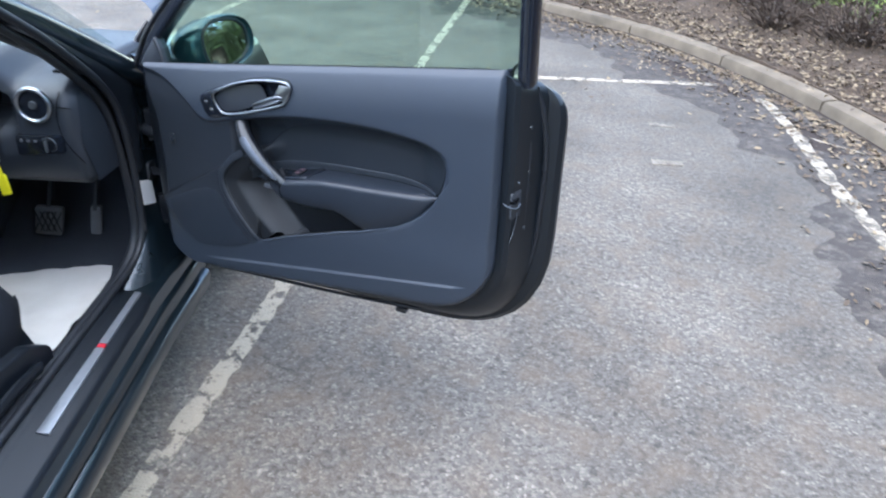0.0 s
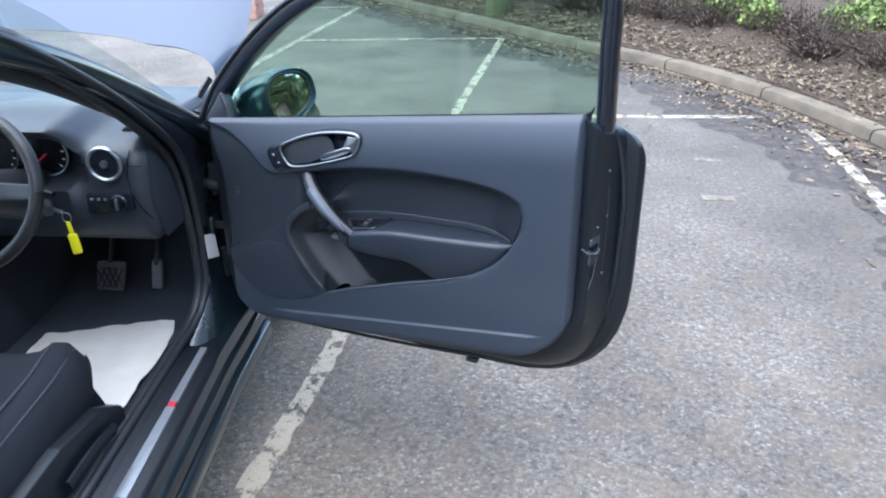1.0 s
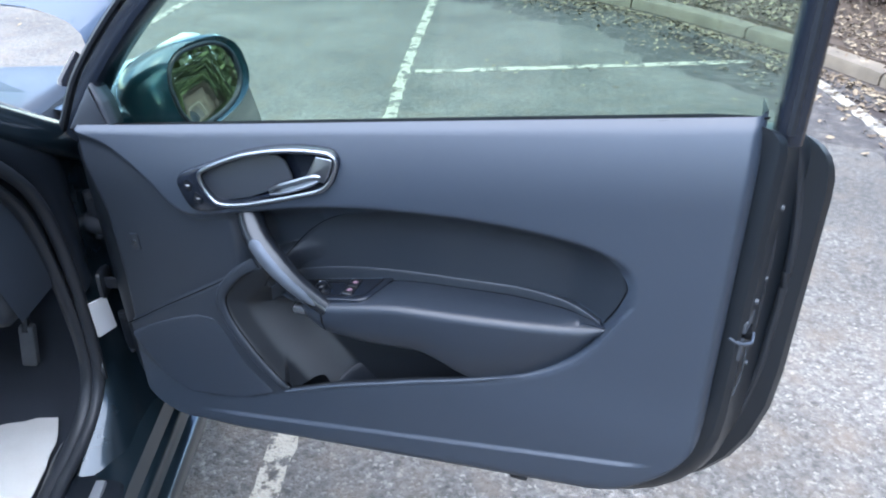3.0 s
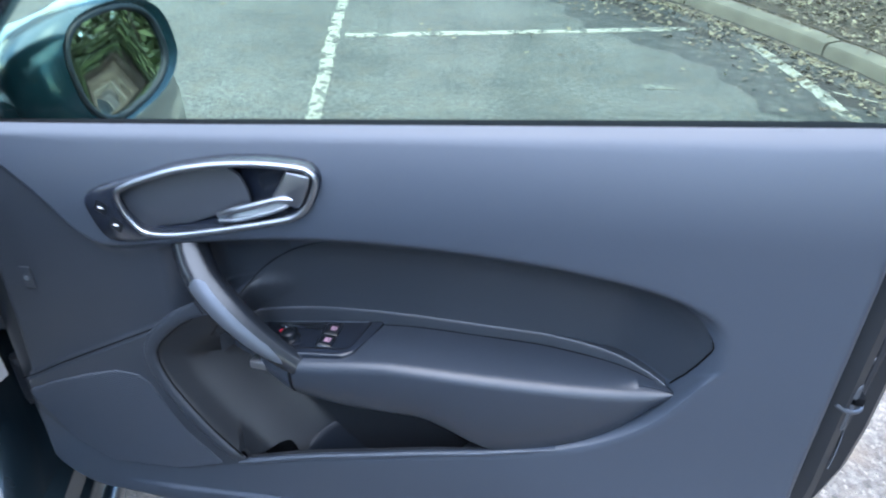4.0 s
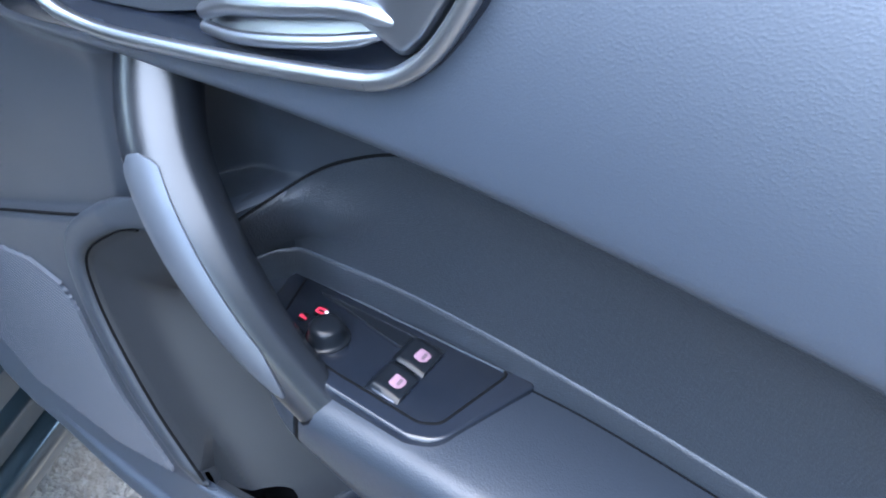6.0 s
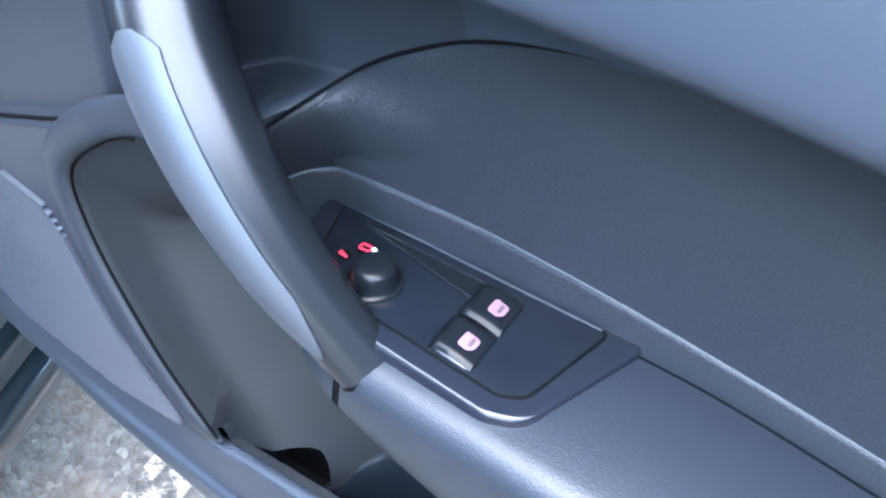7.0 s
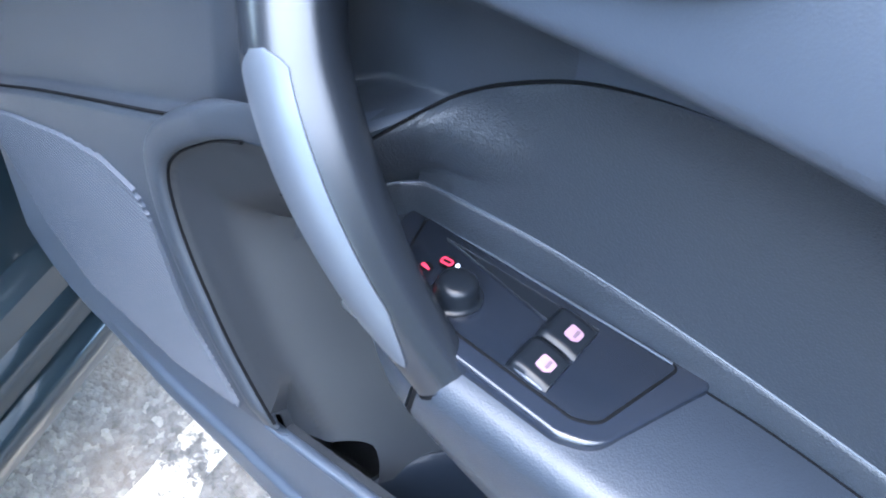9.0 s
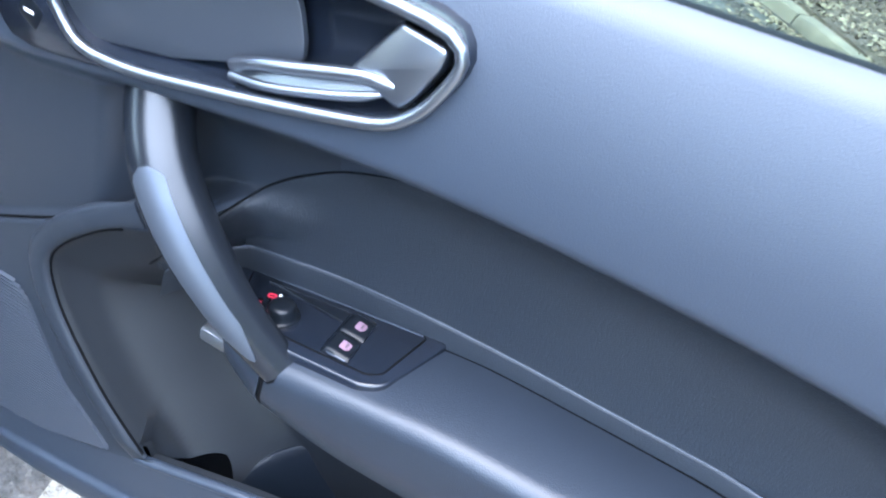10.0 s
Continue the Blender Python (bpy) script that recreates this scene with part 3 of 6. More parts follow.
# brick pier by the far bays
brick_m = surface("pinkish_brick", (0.42, 0.22, 0.16), (0.30, 0.15, 0.11), rough=0.9, big=14, fine=200, bump=0.4, depth=0.003)
pier = thing("brick_pier", "pinkish brown brick pier at the car park's edge", "brick pier", pose(-5.05, 6.05, 0, 0, 0, 25))
part("mortar_core", block((-0.21, -0.21, 0.0), (0.21, 0.21, 1.52), 0.004), surface("mortar", (0.40, 0.37, 0.32), rough=0.95, big=12), pier)
proto = None
for row in range(20):
    for k in range(4):
        g = k * 90
        if proto is None:
            proto = part("brick", block((-0.215, -0.222, 0.0), (0.0, -0.115, 0.065), 0.005, 1), brick_m, pier)
            ob = proto
        else:
            ob = new("brick", proto.data)
            ob.parent = pier
        ob.matrix_basis = pose(0, 0, 0, 0, 0, g) @ pose(0.0 if row % 2 else 0.215 * 0.0, 0, 0.005 + row * 0.075)
for row in range(20):
    for k in range(4):
        ob = new("brick", proto.data)
        ob.parent = pier
        ob.matrix_basis = pose(0, 0, 0, 0, 0, k * 90) @ pose(0.11, 0.0, 0.005 + row * 0.075)


# ---- the open driver's door: x along it from the hinge, y outwards, z up ----
door = new("door_root")

sill_z = along([(-0.11, 0.9), (-0.05, 0.914), (0.0, 0.922), (0.45, 0.979), (0.912, 1.036)])
lip_z = along([(-0.12, 0.415), (0.0, 0.430), (0.12, 0.452), (0.22, 0.478), (0.264, 0.493), (0.358, 0.530), (0.434, 0.555), (0.505, 0.578), (0.586, 0.602), (0.678, 0.638), (0.729, 0.672), (0.761, 0.708), (0.79, 0.757), (0.82, 0.79), (0.92, 0.83)])
pod_z = along([(-0.12, 0.518), (-0.05, 0.560), (-0.022, 0.576), (0.03, 0.608), (0.085, 0.640), (0.146, 0.676), (0.18, 0.697), (0.219, 0.720), (0.26, 0.738), (0.3, 0.755), (0.5, 0.79), (0.92, 0.82)])
brow_z = along([(-0.12, 0.908), (-0.052, 0.906), (0.003, 0.897), (0.042, 0.877), (0.079, 0.846), (0.104, 0.816), (0.135, 0.803), (0.203, 0.818), (0.257, 0.832), (0.33, 0.848), (0.41, 0.860), (0.50, 0.867), (0.58, 0.869), (0.66, 0.866), (0.74, 0.856), (0.785, 0.840), (0.805, 0.825), (0.84, 0.822), (0.92, 0.85)])
foot_z = along([(-0.08, 0.345), (0.3, 0.383), (0.6, 0.415), (0.92, 0.448)])
crease_z = along([(-0.08, 0.376), (0.3, 0.433), (0.92, 0.525)])
LEFT, RIGHT = -0.052, 0.916


def foot(x):
    """The panel's lower edge, with its round corners."""
    z = foot_z(x)
    for r, d in ((0.10, x - LEFT), (0.15, RIGHT - x)):
        if d < r:
            z += r - math.sqrt(max(0.0, r * r - (r - max(0.0, d)) ** 2))
    return z


# the pod's groove, from behind the grip round its top and down to the pocket's lip
GROOVE = [(0.290, 0.748), (0.245, 0.731), (0.214, 0.711), (0.195, 0.693), (0.177, 0.672), (0.169, 0.655), (0.170, 0.637), (0.181, 0.610), (0.205, 0.575), (0.234, 0.538), (0.268, 0.501), (0.32, 0.445)]
groove_pts = [(p.x, p.z) for p in spline([(x, 0, z) for x, z in GROOVE], 60)]
groove_hi = along([(0.168, 0.655), (0.177, 0.672), (0.195, 0.693), (0.214, 0.711), (0.245, 0.731), (0.29, 0.748)])
groove_lo = along([(0.1685, 0.652), (0.170, 0.637), (0.181, 0.610), (0.205, 0.575), (0.234, 0.538), (0.268, 0.501), (0.32, 0.445)])


@functools.lru_cache(maxsize=None)
def inward(x, z):
    """How far a place lies inside the pod's groove."""
    if x > 0.42 or x < 0.10:
        return 0.12 if x > 0.42 else -0.12
    best, sign = 9.0, 1.0
    for (ax, az), (bx, bz) in zip(groove_pts, groove_pts[1:]):
        ex, ez = bx - ax, bz - az
        t = min(1.0, max(0.0, ((x - ax) * ex + (z - az) * ez) / (ex * ex + ez * ez)))
        px, pz = x - ax - t * ex, z - az - t * ez
        d = px * px + pz * pz
        if d < best:
            best, sign = d, 1.0 if ex * pz - ez * px > 0 else -1.0
    return sign * math.sqrt(best)


def pod_flank(x, z):
    """The pod's dished flank: a gentle slope from its groove, then a soft ridge and a steeper fall."""
    d = inward(x, z)
    behind_grip = 0.056 * smoothstep((x - 0.247) / 0.036) * smoothstep((z - 0.615) / 0.080)
    if d <= 0:
        return behind_grip
    fall = 0.0015 * smoothstep(d / 0.004) + 0.020 * min(1.0, d / 0.07) + 0.050 * smoothstep((d - 0.028) / 0.075)
    return min(0.068, fall + behind_grip)


def pocket_top(x):
    """The upper edge of the dished flank and of the pocket's back."""
    k = smoothstep((x - 0.258) / 0.020)
    return min(groove_hi(x), pod_z(x) - 0.004) * (1 - k) + 0.66 * k


def hollow(x, z):
    """How deep the panel is sunk at a place: the cove over the armrest, the pocket, the pod's flank, the front field."""
    wide_brow = 0.022 + 0.053 * smoothstep((x - 0.17) / 0.10)
    u = min(1.0, max(0.0, (brow_z(x) + 0.004 - z) / wide_brow))
    under_brow = (1 - (1 - u) ** 2.4) * smoothstep(u / 0.30)
    over_lip = smoothstep((z - lip_z(x) + 0.004) / 0.008)
    flank = pod_flank(x, z)
    deep = max(flank, 0.012 + 0.056 * smoothstep((x - 0.192) / 0.055))
    wide = 0.012 * smoothstep((x - 0.25) / 0.05)
    sunk = flank + (deep - flank) * smoothstep((z - pod_z(x) + wide + 0.004) / (0.008 + wide))
    return sunk * under_brow * over_lip * smoothstep((0.830 - x) / 0.13) * smoothstep((0.811 - x) / 0.032)


def face(x, z):
    """The panel's depth y at a place."""
    y = -0.022 * (1 - (1 - min(1.0, max(0.0, sill_z(x) - z) / 0.105)) ** 2) - 0.006 * smoothstep((0.66 - z) / 0.12)
    y -= 0.005 * smoothstep((crease_z(x) - z + 0.004) / 0.008) * smoothstep((x - 0.05) / 0.12) * smoothstep((0.87 - x) / 0.06)
    y += 0.007 * max(0.0, (0.012 - (sill_z(x) - z)) / 0.012) ** 2
    return y + hollow(x, z)


RELEASE = chaikin([(0.165, 0.879), (0.190, 0.894), (0.240, 0.9155), (0.289, 0.9285), (0.335, 0.9355), (0.387, 0.9375), (0.396, 0.926), (0.386, 0.898), (0.372, 0.8825), (0.345, 0.8725), (0.300, 0.8575), (0.230, 0.8365), (0.191, 0.832), (0.174, 0.852)])


def inside(outline, a, b):
    hit = False
    for (a0, b0), (a1, b1) in zip(outline, outline[1:] + outline[:1]):
        if (b0 > b) != (b1 > b) and a < a0 + (a1 - a0) * (b - b0) / (b1 - b0):
            hit = not hit
    return hit


insert_top = along([(0.236, 0.683), (0.243, 0.693), (0.257, 0.716), (0.272, 0.738), (0.289, 0.758), (0.305, 0.773), (0.336, 0.796), (0.38, 0.816), (0.44, 0.831), (0.52, 0.840), (0.62, 0.846), (0.70, 0.848), (0.735, 0.843), (0.771, 0.827), (0.784, 0.815), (0.7915, 0.800)])
insert_low = along([(0.240, 0.680), (0.252, 0.687), (0.312, 0.703), (0.35, 0.711), (0.45, 0.724), (0.60, 0.7295), (0.70, 0.7305), (0.75, 0.728), (0.766, 0.728), (0.775, 0.744), (0.783, 0.765), (0.7915, 0.797)])


def build_panel():
    cols = 340
    rows = []
    for i in range(cols + 1):
        u = i / cols
        x = LEFT + (RIGHT - LEFT) * u
        lo, hi = foot(x), sill_z(x)
        lip, brow = max(lip_z(x), lo + 0.02), min(brow_z(x), hi - 0.01)
        brow = max(brow, lip + 0.045)
        zs, bend = [], min(max(crease_z(x), lo + 0.012), lip - 0.012)
        pod = min(max(pod_z(x), lip + 0.012), brow - 0.034)
        pod = max(pod, lip + 0.008)
        eave = max(pod + 0.005, brow - 0.060)
        for a, b, n in ((lo, bend - 0.005, 6), (bend - 0.005, bend + 0.005, 6), (bend + 0.005, lip - 0.005, 12), (lip - 0.005, lip + 0.005, 6), (lip + 0.005, pod - 0.005, 22), (pod - 0.005, pod + 0.005, 6), (pod + 0.005, eave, 12), (eave, brow + 0.004, 18), (brow + 0.004, hi, 22)):
            b = max(a, b)
            zs += [a + (b - a) * k / n for k in range(n)]
        zs.append(hi)
        col = []
        for z in zs:
            flare = -0.035 * (1 - u) ** 8 * smoothstep((z - 0.76) / 0.14)
            edge = min(x - LEFT, RIGHT - x, (z - lo) * 0.8)
            y = face(x, z) + 0.022 * max(0.0, 1 - edge / 0.014) ** 2
            col.append(Vector((x + flare, y, z)))
        rows.append([col[0] + Vector((0, 0.05, 0))] + col + [col[-1] + Vector((0, 0.002, -0.001)), col[-1] + Vector((0, 0.004, -0.010))])
    first, last = [p + Vector((0.004, 0.04, 0)) for p in rows[0]], [p + Vector((-0.004, 0.04, 0)) for p in rows[-1]]
    bm = loft([first] + rows + [last], False)
    gone = []
    for f in bm.faces:
        c = f.calc_center_median()
        pocket = 0.165 < c.x < 0.60 and lip_z(c.x) - 0.007 < c.z < pocket_top(c.x) - 0.002 and (inward(c.x, c.z) > -0.005 or c.x > 0.30) and (c.x > 0.275 or c.z > lip_z(c.x) + 0.004)
        pocket = pocket and (c.z > lip_z(c.x) + 0.001 or hollow(c.x, c.z) > 0.003)
        pad = 0.255 < c.x < 0.775 and insert_low(c.x) + 0.006 < c.z < insert_top(c.x) - 0.006
        ledge = 0.262 < c.x < 0.31 and 0.650 < c.z < 0.6745 + (c.x - 0.225) * 0.36
        if pocket or pad or ledge or (c.y < 0.02 and inside(RELEASE, c.x, c.z)):
            gone.append(f)
    bmesh.ops.delete(bm, geom=gone, context="FACES")
    return bm


trim_panel = part("trim_panel", build_panel(), trim_soft, door, "dark grey soft-touch trim panel", sharp=50)
# the front field and the speaker pod take a second, darker grained material
grille_c = [(-0.043, 0.545), (0.004, 0.572), (0.060, 0.598), (0.110, 0.615), (0.138, 0.613), (0.153, 0.600), (0.190, 0.532), (0.236, 0.483), (0.167, 0.453), (0.060, 0.438), (0.011, 0.466)]
grille_edge = rounded(grille_c, [0.012, 0.05, 0.05, 0.03, 0.02, 0.02, 0.05, 0.004, 0.05, 0.03, 0.03], 5)
pod_foot = along([(-0.06, 0.53), (-0.03, 0.50), (0.011, 0.462), (0.06, 0.438), (0.167, 0.451), (0.25, 0.484), (0.33, 0.52)])
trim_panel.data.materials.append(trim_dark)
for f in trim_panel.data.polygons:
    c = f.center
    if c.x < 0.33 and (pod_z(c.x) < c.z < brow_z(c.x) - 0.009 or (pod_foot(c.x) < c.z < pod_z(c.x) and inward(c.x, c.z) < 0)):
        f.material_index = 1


def shell_ring(y, left, right, low0, low1, drop, r):
    c = [(left, low0), (right, low1), (right, sill_z(right) - drop), (left, sill_z(max(left, -0.1)) - drop)]
    return [Vector((a, y, b)) for a, b in rounded(c, r, 8)]


def build_shell():
    r, hole = [0.10, 0.20, 0.035, 0.03], [0.08, 0.15, 0.03, 0.03]
    return loft([
        shell_ring(0.120, 0.02, 0.85, 0.42, 0.50, 0.10, hole),
        shell_ring(0.085, -0.03, 0.885, 0.37, 0.46, 0.035, hole),
        shell_ring(0.022, -0.035, 0.897, 0.375, 0.465, 0.03, hole),
        shell_ring(0.006, -0.05, 0.916, 0.37, 0.455, 0.02, r),
        shell_ring(0.004, -0.07, 0.934, 0.36, 0.435, 0.008, r),
        shell_ring(0.012, -0.09, 0.944, 0.35, 0.415, 0.014, r),
        shell_ring(0.045, -0.10, 0.952, 0.335, 0.385, 0.028, r),
        shell_ring(0.075, -0.10, 0.962, 0.32, 0.365, 0.034, r),
        shell_ring(0.100, -0.10, 0.980, 0.305, 0.350, 0.040, [0.1, 0.27, 0.05, 0.03]),
        shell_ring(0.104, -0.11, 1.008, 0.295, 0.325, 0.048, [0.1, 0.31, 0.08, 0.03]),
        shell_ring(0.118, -0.12, 1.018, 0.29, 0.315, 0.056, [0.1, 0.31, 0.08, 0.03]),
        shell_ring(0.135, -0.12, 1.018, 0.29, 0.315, 0.066, [0.1, 0.31, 0.08, 0.03]),
        shell_ring(0.160, -0.09, 0.97, 0.33, 0.37, 0.11, [0.1, 0.29, 0.08, 0.03]),
        shell_ring(0.180, 0.0, 0.85, 0.45, 0.48, 0.2, [0.1, 0.1, 0.08, 0.03]),
    ])


part("door_shell", build_shell(), door_inner, door, "open dark teal door with black trim panel", sharp=35)

# window frame and glass
frame_line = [(-0.105, 0.045, 0.885), (-0.045, 0.045, 0.98), (0.06, 0.045, 1.088), (0.17, 0.045, 1.175), (0.28, 0.04, 1.235), (0.42, 0.03, 1.29), (0.60, 0.02, 1.325), (0.80, 0.015, 1.335), (0.905, 0.015, 1.325), (0.94, 0.02, 1.28), (0.942, 0.035, 1.15), (0.943, 0.05, 1.0)]
part("window_frame", sweep(spline(frame_line, 60), (0.017, 0.026), 12, 4.0, up=(0, 1, 0)), gloss_black, door, "black window frame")
part("window_scraper", sweep([(x, 0.0155, sill_z(x) - 0.0045) for x in [-0.03 + 0.948 * i / 30 for i in range(31)]], lambda t: (0.0125 * min(1.0, 14 * (1 - t) + 0.15), 0.0035 * min(1.0, 14 * (1 - t) + 0.3)), 10, 3.0), groove_black, door, "black rubber strip along the window")
part("frame_seal", sweep(spline([(x - 0.018 * (x < 0.5) , y - 0.022, z + 0.012) for x, y, z in frame_line], 60), (0.006, 0.008), 8, 2.0, up=(0, 1, 0)), rubber, door, "black rubber door seal")


def build_pane():
    top = spline(frame_line, 60)
    rows = [[p + Vector((0, -0.002, 0)), p + Vector((0, 0.002, 0)), Vector((p.x, 0.030, sill_z(p.x) - 0.03)), Vector((p.x, 0.026, sill_z(p.x) - 0.03))] for p in top[2:-2]]
    return loft([[Vector((r.x, 0.026 if k in (0, 3) else 0.030, r.z)) for k, r in enumerate(row)] for row in rows], True)


pane = part("window_pane", build_pane(), glass_door, door, "green-tinted window glass")
pane.visible_shadow = False


# armrest: top, rounded front edge, front face that drops to the pocket's lip behind the grip
arm_top = along([(0.23, 0.651), (0.27, 0.661), (0.31, 0.672), (0.35, 0.684), (0.384, 0.6925), (0.43, 0.7030), (0.47, 0.7100), (0.536, 0.714), (0.66, 0.719), (0.765, 0.722)])
arm_front = along([(0.27, -0.012), (0.31, -0.024), (0.35, -0.030), (0.45, -0.033), (0.55, -0.032), (0.65, -0.026), (0.72, -0.017), (0.768, -0.006)])
arm_back = along([(0.25, 0.052), (0.45, 0.054), (0.58, 0.050), (0.65, 0.044), (0.71, 0.033), (0.748, 0.016), (0.770, -0.002)])
arm_low = along([(0.27, 0.642), (0.35, 0.633), (0.407, 0.629), (0.468, 0.632), (0.505, 0.633), (0.536, 0.622), (0.560, 0.610), (0.585, 0.602), (0.61, 0.606), (0.678, 0.632), (0.729, 0.667), (0.758, 0.700), (0.77, 0.714)])


def arm_ring(x):
    t, f, b, low = arm_top(x), arm_front(x), arm_back(x), arm_low(x)
    b, low = max(b, f + 0.003), min(low, t - 0.008)
    r = min(0.013, (b - f) * 0.4, (t - low) * 0.4)
    ring = [(b, t), (b * 0.7 + f * 0.3, t + 0.0015), (b * 0.35 + f * 0.65, t + 0.002)]
    ring += [(f + r - r * math.sin(a), t - r + r * math.cos(a)) for a in (0.0, 0.4, 0.8, 1.2, 1.57)]
    mid = (t - r) * 0.5 + low * 0.5
    ring += [(f + 0.001, mid), (f + 0.006, low + 0.006), (f + 0.010, low), (min(b, f + 0.02), low - 0.001), (b, low + 0.004)]
    return [Vector((x, y, z)) for y, z in ring]


SEAM = 0.348
xs = [SEAM + (0.769 - SEAM) * (1 - (1 - i / 60) ** 1.5) for i in range(61)]
armrest = part("armrest", loft([arm_ring(x) for x in xs]), arm_skin, door, "padded dark leatherette armrest", sharp=60)
# the seam between armrest and grip
part("seam", loft([[p * 1.0 + Vector((SEAM - 0.0025 - p.x, 0, 0)) for p in arm_ring(SEAM)], [p + Vector((0.004, 0.001, -0.001)) for p in arm_ring(SEAM)]]), groove_black, armrest)
# the base of the grip, which carries on the armrest's line forward
grip_xs = [0.298 + (SEAM - 0.004 - 0.298) * i / 14 for i in range(15)]


def base_ring(x):
    ring = arm_ring(x)
    k = smoothstep((SEAM - x) / 0.085)
    return [Vector((p.x, p.y + 0.022 * k, arm_top(x) + (p.z - arm_top(x)) * (1 - 0.25 * k))) for p in ring]


GRIP = [(0.2215, 0.014, 0.826), (0.2270, 0.001, 0.803), (0.245, -0.013, 0.774), (0.272, -0.020, 0.744), (0.303, -0.021, 0.713), (0.328, -0.0185, 0.6915), (0.3500, -0.0150, 0.6740)]


def grip_ring(line, i, angles, proud=0.0):
    """Points round the pull handle's section at place i of its line."""
    d = (line[min(i + 1, len(line) - 1)] - line[max(i - 1, 0)]).normalized()
    side = d.cross(Vector((0.5, -0.75, 0.5))).normalized()
    top = side.cross(d).normalized()
    t = i / (len(line) - 1)
    w, h = 0.0205 - 0.0060 * smoothstep((t - 0.40) / 0.6) + proud, 0.0170 - 0.002 * smoothstep((t - 0.6) / 0.4) + proud
    ring = []
    for a in angles:
        c, s_ = math.cos(a), math.sin(a)
        ring.append(line[i] + side * w * math.copysign(abs(c) ** 0.9, c) + top * h * math.copysign(abs(s_) ** 0.9, s_))
    return ring


grip_line = spline(GRIP, 60)
around = [2 * math.pi * k / 28 for k in range(28)]
grip = part("pull_handle", loft([grip_ring(grip_line, i, around) for i in range(60)]), pull_black, door, "satin black curved pull handle", sharp=60)
end_dir = (grip_line[-1] - grip_line[-3]).normalized()
part("grip_joint", loft([[p + end_dir * a for p in grip_ring(grip_line, 59, around, 0.0004)] for a in (-0.0004, 0.0014)]), groove_black, grip)
part("grip_foot", loft([base_ring(x) for x in grip_xs]), arm_skin, grip)


def build_inlay():
    rings = []
    for i in range(17, 55):
        t = (i - 17) / 37
        wide = min(1.0, (t / 0.05 + 0.08) ** 0.5, ((1.0 - t) / 0.20 + 0.002) ** 0.6)
        a0, a1 = radians(63 - 28 * wide), radians(63 + 28 * wide)
        angles = [a0 + (a1 - a0) * k / 10 for k in range(11)]
        face_, back = grip_ring(grip_line, i, angles, 0.0011), grip_ring(grip_line, i, angles[::-1], -0.002)
        rings.append(face_ + back)
    return loft(rings)


part("inlay", build_inlay(), inlay_alu, grip, "brushed blue-grey aluminium inlay", sharp=50)
part("clip", block((0.285, -0.012, 0.648), (0.308, 0.004, 0.660), 0.003), matt_alu, grip, "small grey fixing clip")

# strip behind the armrest: a leaning band
band_top = along([(0.20, 0.662), (0.225, 0.6755), (0.252, 0.688), (0.282, 0.697), (0.312, 0.705), (0.35, 0.7130), (0.39, 0.7190), (0.426, 0.7230), (0.458, 0.7255), (0.492, 0.7275), (0.536, 0.7290), (0.60, 0.7315), (0.66, 0.7335), (0.70, 0.7325), (0.73, 0.7290), (0.765, 0.7235)])


def band_y(x):
    return min(arm_back(x) - 0.004, face(max(x, 0.30), band_top(x) + 0.002) - 0.0030, face(x, band_top(x) + 0.002) - 0.0030 - 0.0016 * smoothstep((0.36 - x) / 0.05))


strip_x = [0.250 + 0.511 * i / 50 for i in range(51)]


def band_ring(x):
    y, top = band_y(x), band_top(x)
    h = 0.019 + (top - arm_top(x) + 0.005 - 0.019) * smoothstep((x - 0.33) / 0.05)
    return [Vector((x, y + a, top - h + b * h)) for a, b in ((0.0, -0.2), (0.0, 0.05), (0.0006, 0.5), (0.0012, 0.88), (0.0016, 0.96), (0.0026, 1.0), (0.0038, 0.98), (0.020, 0.80), (0.020, -0.2))]


# the highlight along the band's top, put on as a bead of lighter trim
part("strip_edge", sweep([Vector((x, band_y(x) + 0.0024, band_top(x) + 0.0002)) for x in strip_x], (0.0008, 0.0006), 6), trim_soft, door)
part("strip_gap", sweep([Vector((x, band_y(x) - 0.0006, arm_top(x) + 0.0002)) for x in strip_x if x > 0.425], (0.0009, 0.0009), 6), groove_black, door)
part("trim_strip", loft([band_ring(x) for x in strip_x]), leather, door, "dark plastic strip behind the armrest", sharp=70)

# padded insert over the armrest


def build_insert():
    rows = []
    for i in range(91):
        x = 0.240 + (0.7912 - 0.240) * (1 - (1 - i / 90) ** 1.5)
        lo, hi = insert_low(x), max(insert_top(x), insert_low(x) + 0.002)
        row = []
        for k in range(23):
            z = lo + (hi - lo) * k / 22
            d = min((hi - z), (x - 0.240) * 0.7, (0.7925 - x) + 0.001)
            swell = 0.0024 * math.sqrt(min(1.0, max(0.0, d) / 0.008)) * (1 - 0.75 * smoothstep((x - 0.30) / 0.06)) - 0.0004 + 0.0008 * smoothstep((x - 0.30) / 0.06)
            row.append(Vector((x, face(x, z) - swell, z)))
        rows.append(row)
    return loft(rows, False)


